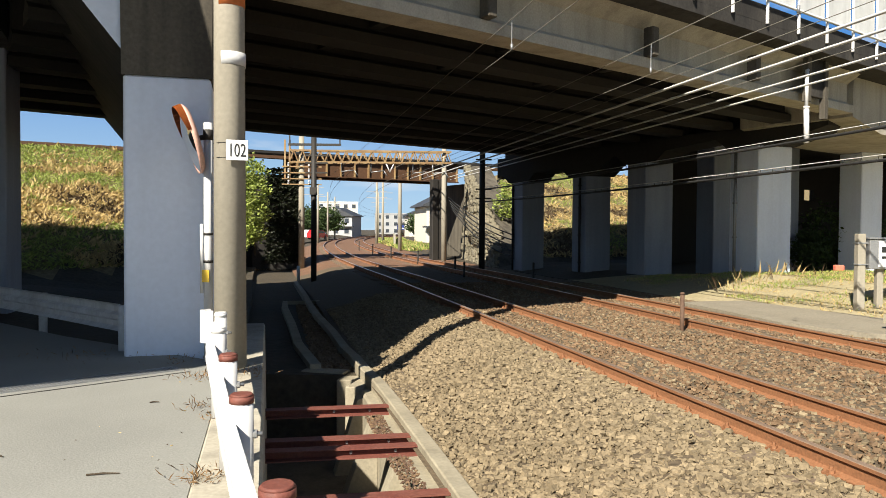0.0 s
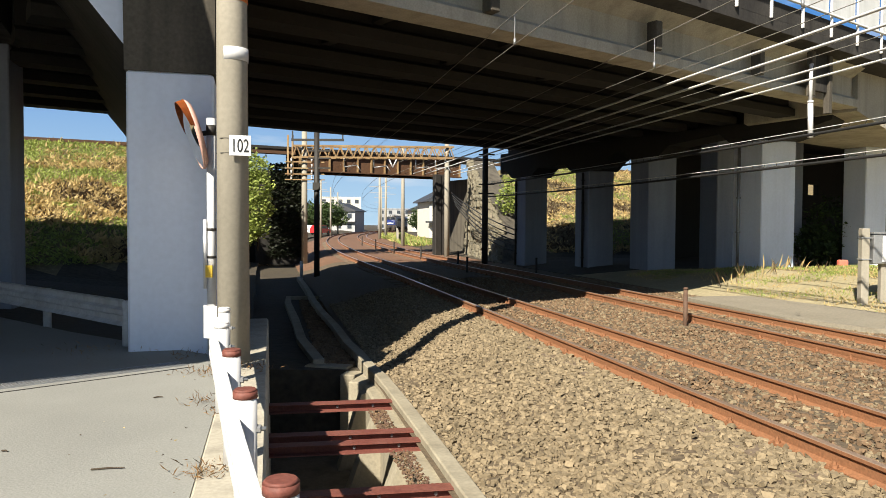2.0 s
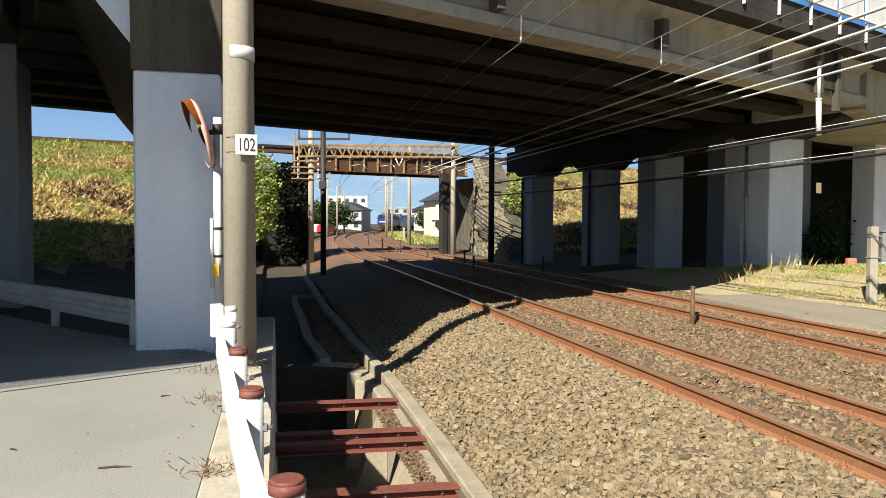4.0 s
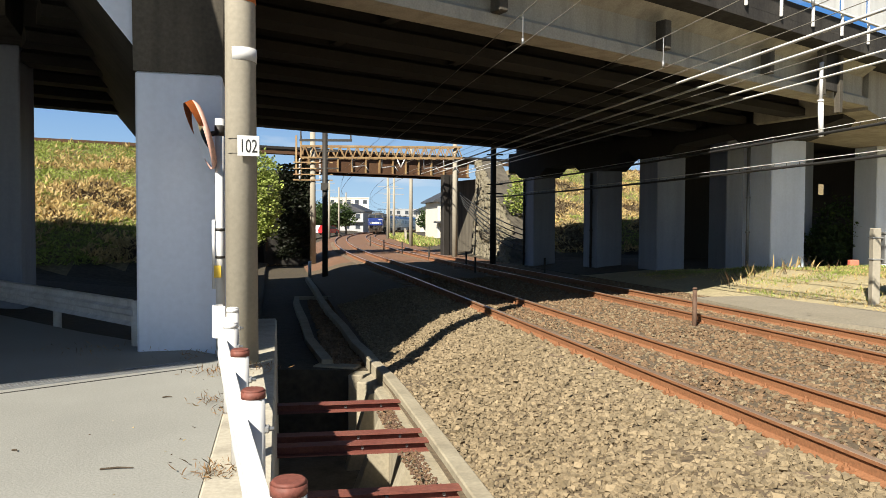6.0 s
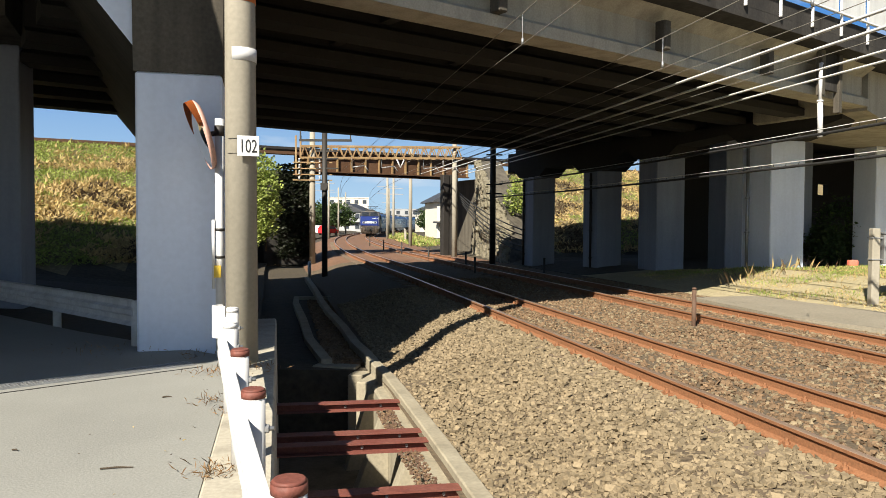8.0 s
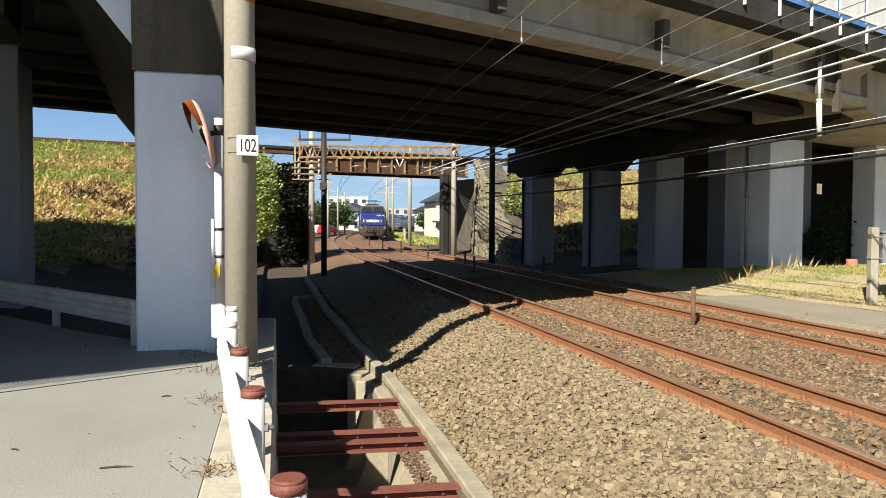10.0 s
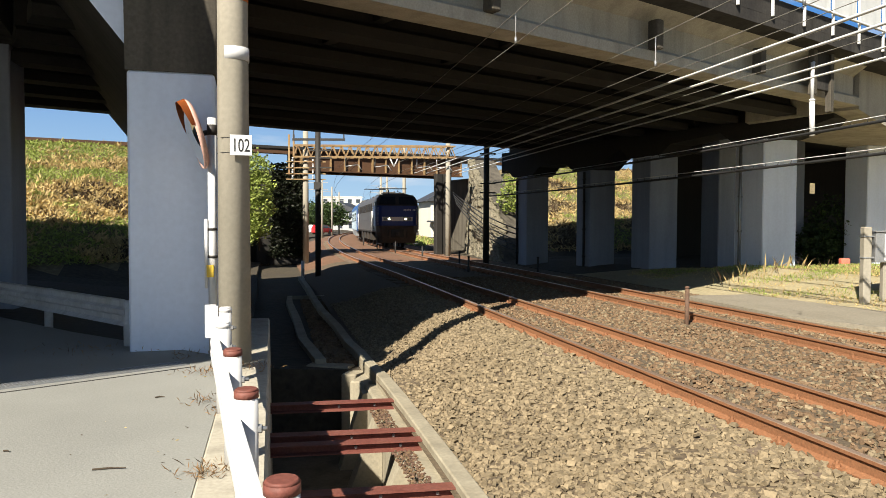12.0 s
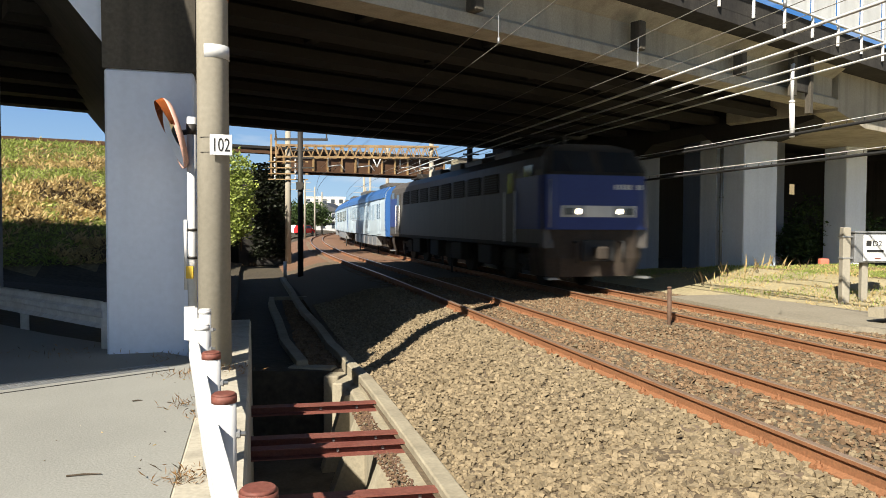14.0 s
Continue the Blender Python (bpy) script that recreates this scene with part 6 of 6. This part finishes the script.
def build_loco():
    L = 19.4
    t = tagged(empty("locomotive"), "grey electric locomotive with blue cab front and lit headlights", "locomotive")
    # body: side profile with raked ends, rounded cant rails
    sec = [(-1.4, 1.05), (-1.4, 2.95), (-1.33, 3.28), (-1.12, 3.52), (-0.6, 3.62), (0.6, 3.62), (1.12, 3.52), (1.33, 3.28), (1.4, 2.95), (1.4, 1.05)]

    def rake(z):
        return 0.0 if z < 2.8 else (z - 2.8) * 0.55

    bm = bmesh.new()
    rings = []
    for y, e in ((0.12, 1), (1.9, 0), (L - 1.9, 0), (L - 0.12, -1)):
        rings.append([bm.verts.new((x * (1 if not e else 0.99), y + e * rake(z), z)) for x, z in sec])
    for a, b in zip(rings, rings[1:]):
        for i in range(len(sec)):
            bm.faces.new((a[i], a[(i + 1) % len(sec)], b[(i + 1) % len(sec)], b[i]))
    bm.faces.new(rings[0][::-1])
    bm.faces.new(rings[-1])
    bmesh.ops.recalc_face_normals(bm, faces=bm.faces[:])
    part("body", bm, LOCOGREY, t)
    for y0, sgn in ((0.0, 1), (L, -1)):
        m = Matrix.Translation((0, y0, 0)) @ Matrix.Diagonal((1, sgn, 1, 1))
        # blue front panel, wrapping round the corners
        bm = bmesh.new()
        prof = [(-1.41, 1.9), (-1.41, 0.35), (-1.3, 0.1), (-1.05, 0.0), (1.05, 0.0), (1.3, 0.1), (1.41, 0.35), (1.41, 1.9)]
        for z0, z1, y_in in ((1.5, 2.82, 0.0),):
            lo = [bm.verts.new((x, y, z0)) for x, y in prof]
            hi = [bm.verts.new((x, y + 0.02, z1)) for x, y in prof]
            for i in range(len(prof) - 1):
                bm.faces.new((lo[i], lo[i + 1], hi[i + 1], hi[i]))
        bmesh.ops.recalc_face_normals(bm, faces=bm.faces[:])
        bmesh.ops.solidify(bm, geom=bm.faces[:], thickness=-0.02)
        bmesh.ops.transform(bm, matrix=m, verts=bm.verts)
        bmesh.ops.recalc_face_normals(bm, faces=bm.faces[:])
        part("cab_front", bm, BLUE, t, "blue cab front")
        # windscreen surround and panes
        bm = bmesh.new()
        vs = [bm.verts.new((x, y, z)) for x, y, z in ((-1.3, 0.06, 2.84), (1.3, 0.06, 2.84), (1.16, 0.42, 3.5), (-1.16, 0.42, 3.5))]
        bm.faces.new(vs)
        bmesh.ops.solidify(bm, geom=bm.faces[:], thickness=0.05)
        bmesh.ops.transform(bm, matrix=m, verts=bm.verts)
        bmesh.ops.recalc_face_normals(bm, faces=bm.faces[:])
        part("windscreen_surround", bm, LOCOGREY, t)
        for s in (-1, 1):
            bm = bmesh.new()
            vs = [bm.verts.new((s * x, y, z)) for x, y, z in ((0.12, 0.055, 2.9), (1.2, 0.055, 2.9), (1.06, 0.36, 3.42), (0.12, 0.36, 3.42))]
            bm.faces.new(vs)
            bmesh.ops.solidify(bm, geom=bm.faces[:], thickness=0.03)
            bmesh.ops.transform(bm, matrix=m @ Matrix.Translation((0, -0.05, 0.0)), verts=bm.verts)
            bmesh.ops.recalc_face_normals(bm, faces=bm.faces[:])
            wd = part("windscreen", bm, PANE, t)
            bm = bmesh.new()
            beam(bm, m @ Vector((s * 0.65, -0.06, 2.86)), m @ Vector((s * 0.85, 0.14, 3.3)), 0.025, 0.02)
            part("wiper", bm, CABLE, wd)
        # lamp band and lamps
        bm = bmesh.new()
        box(bm, -1.0, 1.0, -0.03, 0.02, 1.8, 2.08, m, 0.01)
        band = part("lamp_band", bm, LAMPBAND, t, "white band between the lamps")
        for s in (-1, 1):
            bm = bmesh.new()
            box(bm, s * 0.66 - 0.28, s * 0.66 + 0.28, -0.045, -0.03, 1.8, 2.08, m)
            part("lamp_frame", bm, GALV, band)
            bm = bmesh.new()
            p = m @ Vector((s * 0.55, -0.06, 1.94))
            rod(bm, p, p + Vector((0, 0.03 * sgn, 0)), 0.06, seg=20)
            part("headlight", bm, LAMP if sgn > 0 else PANE, band, "lit headlight" if sgn > 0 else "")
            bm = bmesh.new()
            box(bm, s * 0.8 - 0.11, s * 0.8 + 0.11, -0.06, -0.046, 1.86, 2.02, m)
            part("tail_light", bm, PANE, band)
        # white figures on the cab front, as plain bars
        bm = bmesh.new()
        for k in range(8):
            if k != 5:
                box(bm, 0.42 + k * 0.1, 0.48 + k * 0.1, -0.012, -0.002, 2.48, 2.6, m)
        part("marking_bars", bm, WHITE, t, "row of small white bars")
        # skirt and couplers
        bm = bmesh.new()
        prof = [(-1.36, 1.1), (-1.3, 0.25), (-1.0, 0.05), (1.0, 0.05), (1.3, 0.25), (1.36, 1.1)]
        lo = [bm.verts.new((x * 0.93, y + 0.1, 0.35)) for x, y in prof]
        mid = [bm.verts.new((x, y, 0.8)) for x, y in prof]
        hi = [bm.verts.new((x, y, 1.495)) for x, y in prof]
        for a, b in ((lo, mid), (mid, hi)):
            for i in range(len(prof) - 1):
                bm.faces.new((a[i], a[i + 1], b[i + 1], b[i]))
        bmesh.ops.solidify(bm, geom=bm.faces[:], thickness=0.03)
        bmesh.ops.transform(bm, matrix=m, verts=bm.verts)
        bmesh.ops.recalc_face_normals(bm, faces=bm.faces[:])
        part("skirt", bm, SKIRT, t, "dusty dark front skirt")
        bm = bmesh.new()
        box(bm, -0.42, 0.42, -0.02, 0.03, 0.72, 1.25, m, 0.02)
        part("coupler_pocket", bm, CABLE, t)
        bm = bmesh.new()
        box(bm, -0.13, 0.13, -0.32, 0.1, 0.82, 1.08, m, 0.03)
        box(bm, -0.22, 0.06, -0.45, -0.28, 0.78, 1.1, m, 0.04)
        part("coupler", bm, UNDER, t)
        for s in (-1, 1):
            bm = bmesh.new()
            rod(bm, m @ Vector((s * 0.62, -0.12, 0.7)), m @ Vector((s * 0.62, -0.12, 1.2)), 0.03, seg=8)
            rod(bm, m @ Vector((s * 0.62, -0.12, 1.2)), m @ Vector((s * 0.62, 0.05, 1.2)), 0.03, seg=8)
            part("air_hose", bm, CABLE, t)
            bm = bmesh.new()
            rod(bm, m @ Vector((s * 1.28, -0.02, 1.55)), m @ Vector((s * 1.28, -0.02, 2.7)), 0.018, seg=8)
            part("hand_rail", bm, GALV, t)
            bm = bmesh.new()
            box(bm, s * 1.22 - 0.13, s * 1.22 + 0.13, -0.12, 0.12, 0.3, 0.35, m)
            part("step", bm, GALV, t)
        # cab side window and door
        for s in (-1, 1):
            bm = bmesh.new()
            box(bm, s * 1.415 - 0.01, s * 1.415 + 0.01, 0.75, 1.35, 2.5, 3.1, m)
            part("cab_window", bm, PANE, t)
            bm = bmesh.new()
            box(bm, s * 1.418 - 0.012, s * 1.418 + 0.012, 1.95, 2.6, 1.3, 3.05, m, 0.01)
            door = part("cab_door", bm, LOCOGREY, t)
            bm = bmesh.new()
            box(bm, s * 1.436 - 0.005, s * 1.436 + 0.005, 2.05, 2.5, 2.45, 2.98, m)
            part("pane", bm, PANE, door)
            for yy in (1.88, 2.67):
                bm = bmesh.new()
                rod(bm, m @ Vector((s * 1.46, yy, 1.15)), m @ Vector((s * 1.46, yy, 2.5)), 0.02, seg=8)
                part("hand_rail", bm, WHITE, t)
    # side grilles
    for s in (-1, 1):
        for k in range(8):
            bm = bmesh.new()
            y = 3.3 + k * 1.65
            box(bm, s * 1.41 - 0.012, s * 1.41 + 0.012, y, y + 1.25, 2.5, 3.05, None, 0.006)
            g = part("side_grille", bm, UNDER, t)
            bm = bmesh.new()
            for j in range(7):
                box(bm, s * 1.425 - 0.008, s * 1.425 + 0.008, y + 0.04, y + 1.21, 2.54 + j * 0.07, 2.57 + j * 0.07)
            part("slats", bm, DARKSTEEL, g)
        bm = bmesh.new()
        box(bm, s * 1.402 - 0.01, s * 1.402 + 0.01, 0.4, L - 0.4, 1.05, 1.16)
        part("sill", bm, UNDER, t)
        for k in range(4):
            bm = bmesh.new()
            y = 4.7 + k * 3.0
            box(bm, s * 1.2 - 0.16, s * 1.2 + 0.16, y - 0.6, y + 0.6, 0.45, 1.04, None, 0.03)
            part("equipment_box", bm, UNDER, t)
    for y in (3.2, 9.7, 16.2):
        bogie(t, y, 2.5, 0.56)
    # roof gear
    for y in (2.6, 16.8):
        bm = bmesh.new()
        box(bm, -0.75, 0.75, y - 0.6, y + 0.6, 3.7, 3.76)
        for sx in (-0.6, 0.6):
            for sy in (-0.5, 0.5):
                rod(bm, (sx, y + sy, 3.6), (sx, y + sy, 3.72), 0.06, seg=8)
        pan = part("pantograph", bm, DARKSTEEL, t)
        up = 0.9 if y > 10 else 0.28
        bm = bmesh.new()
        for sx in (-0.45, 0.45):
            rod(bm, (sx, y - 0.5, 3.76), (sx * 0.9, y + 0.75, 3.76 + up * 0.5), 0.025, seg=8)
            rod(bm, (sx * 0.9, y + 0.75, 3.76 + up * 0.5), (sx * 0.8, y, 3.76 + up), 0.02, seg=8)
        part("arm", bm, DARKSTEEL, pan)
        bm = bmesh.new()
        rod(bm, (-0.95, y, 3.78 + up), (0.95, y, 3.78 + up), 0.03, seg=8)
        rod(bm, (-0.95, y + 0.3, 3.78 + up), (0.95, y + 0.3, 3.78 + up), 0.03, seg=8)
        part("contact_bow", bm, DARKSTEEL, pan)
    for y, w, d, h in ((5.6, 0.9, 1.6, 0.3), (8.4, 1.1, 2.0, 0.24), (11.2, 0.8, 1.4, 0.34), (13.8, 1.0, 1.5, 0.28)):
        bm = bmesh.new()
        box(bm, -w / 2, w / 2, y - d / 2, y + d / 2, 3.62, 3.62 + h, None, 0.04)
        part("roof_equipment", bm, LOCOGREY, t)
    bm = bmesh.new()
    rod(bm, (0.3, 4.2, 3.95), (0.3, 15.5, 3.95), 0.025, seg=8)
    part("busbar", bm, GALV, t)
    bm = bmesh.new()
    rod(bm, (-0.5, 0.9, 3.6), (-0.5, 0.9, 3.9), 0.05, 0.03, seg=10)
    part("antenna", bm, LOCOGREY, t)
    return t


def build_car():
    L = 19.5
    t = tagged(empty("railway_car"), "pale blue and white passenger railway car with blue ends", "railway car", "cars of the train")
    sec = [(-1.42, 1.0), (-1.45, 1.6), (-1.45, 2.75), (-1.38, 3.2), (-1.15, 3.48), (-0.6, 3.62), (0.6, 3.62), (1.15, 3.48), (1.38, 3.2), (1.45, 2.75), (1.45, 1.6), (1.42, 1.0)]
    for name, a, b, m in (("body", 0.22, L - 0.22, CARBODY), ("end_wall", 0.0, 0.216, CARBLUE), ("end_wall", L - 0.216, L, CARBLUE)):
        bm = bmesh.new()
        prism(bm, sec, a, b)
        part(name, bm, m, t, "blue end wall" if name == "end_wall" else "")
    bm = bmesh.new()
    box(bm, -0.45, 0.45, -0.12, -0.004, 1.05, 3.0, None, 0.03)
    part("gangway", bm, CABLE, t)
    for s in (-1, 1):
        bm = bmesh.new()
        prism(bm, [(s * 1.44, 2.95), (s * 1.395, 3.22), (s * 1.17, 3.5), (s * 1.2, 3.53), (s * 1.43, 3.23), (s * 1.475, 2.95)], 0.36, L - 0.36)
        part("cant_rail", bm, CARBLUE, t, "blue band under the roof")
        for k in range(4):
            y = 1.9 + k * 4.75
            for e in (-1, 1):
                bm = bmesh.new()
                c = y + e * 0.34 + 0.6
                box(bm, s * 1.452 - 0.012, s * 1.452 + 0.012, c - 0.31, c + 0.31, 1.08, 2.9, None, 0.008)
                door = part("door", bm, CARBODY, t)
                bm = bmesh.new()
                box(bm, s * 1.468 - 0.004, s * 1.468 + 0.004, c - 0.2, c + 0.2, 1.9, 2.7)
                part("pane", bm, PALEPANE if k != 0 else PANE, door)
            if k < 3:
                for e in (0, 1):
                    bm = bmesh.new()
                    c = y + 2.1 + e * 1.5
                    box(bm, s * 1.455 - 0.006, s * 1.455 + 0.006, c, c + 1.3, 1.85, 2.7, None, 0.004)
                    part("window", bm, PALEPANE, t)
        for k in range(6):
            bm = bmesh.new()
            y = 4.6 + k * 1.9
            box(bm, s * 1.1 - 0.28, s * 1.1 + 0.28, y - 0.75, y + 0.75, 0.4, 0.98, None, 0.04)
            part("equipment_box", bm, GALV, t)
    for y in (2.9, L - 2.9):
        bogie(t, y, 2.1, 0.43)
    for y in (4.9, 14.6):
        bm = bmesh.new()
        box(bm, -0.85, 0.85, y - 1.6, y + 1.6, 3.62, 3.9, None, 0.08)
        part("air_conditioner", bm, LOCOGREY, t)
    return t


PALEPANE = mat("sunlit_blind_window", (0.378, 0.45, 0.486), 0.12, vary=0.08, bump=0, spec=0.6)


def build_train():
    train = [(build_loco(), 0, 19.4)]
    car = build_car()
    train.append((car, 20.0, 19.5))
    for i in range(1, 8):
        train.append((copy_thing(car, Matrix.Identity(4)), 20.0 + i * 20.0, 19.5))
    return train


TRAIN = build_train()


def run(t):
    """How far the front of the locomotive is along the track at t seconds."""
    left = 14 - t
    return 17.3 + 16.1 * left - 0.2 * left * left


def motions():
    for thing, behind, length in TRAIN:
        rows = []
        for k in range(29):
            t = k * 0.5
            s = run(t) + behind
            a, b = on_track(s + length * 0.15, TRACK_GAP), on_track(s + length * 0.85, TRACK_GAP)
            turn = math.atan2(b[0] - a[0], b[1] - a[1])
            x, y = a[0] - math.sin(turn) * length * 0.15, a[1] - math.cos(turn) * length * 0.15
            rows.append((t, pose(x, y, 0, 0, 0, -math.degrees(turn))))
        walk(thing, rows)


motions()
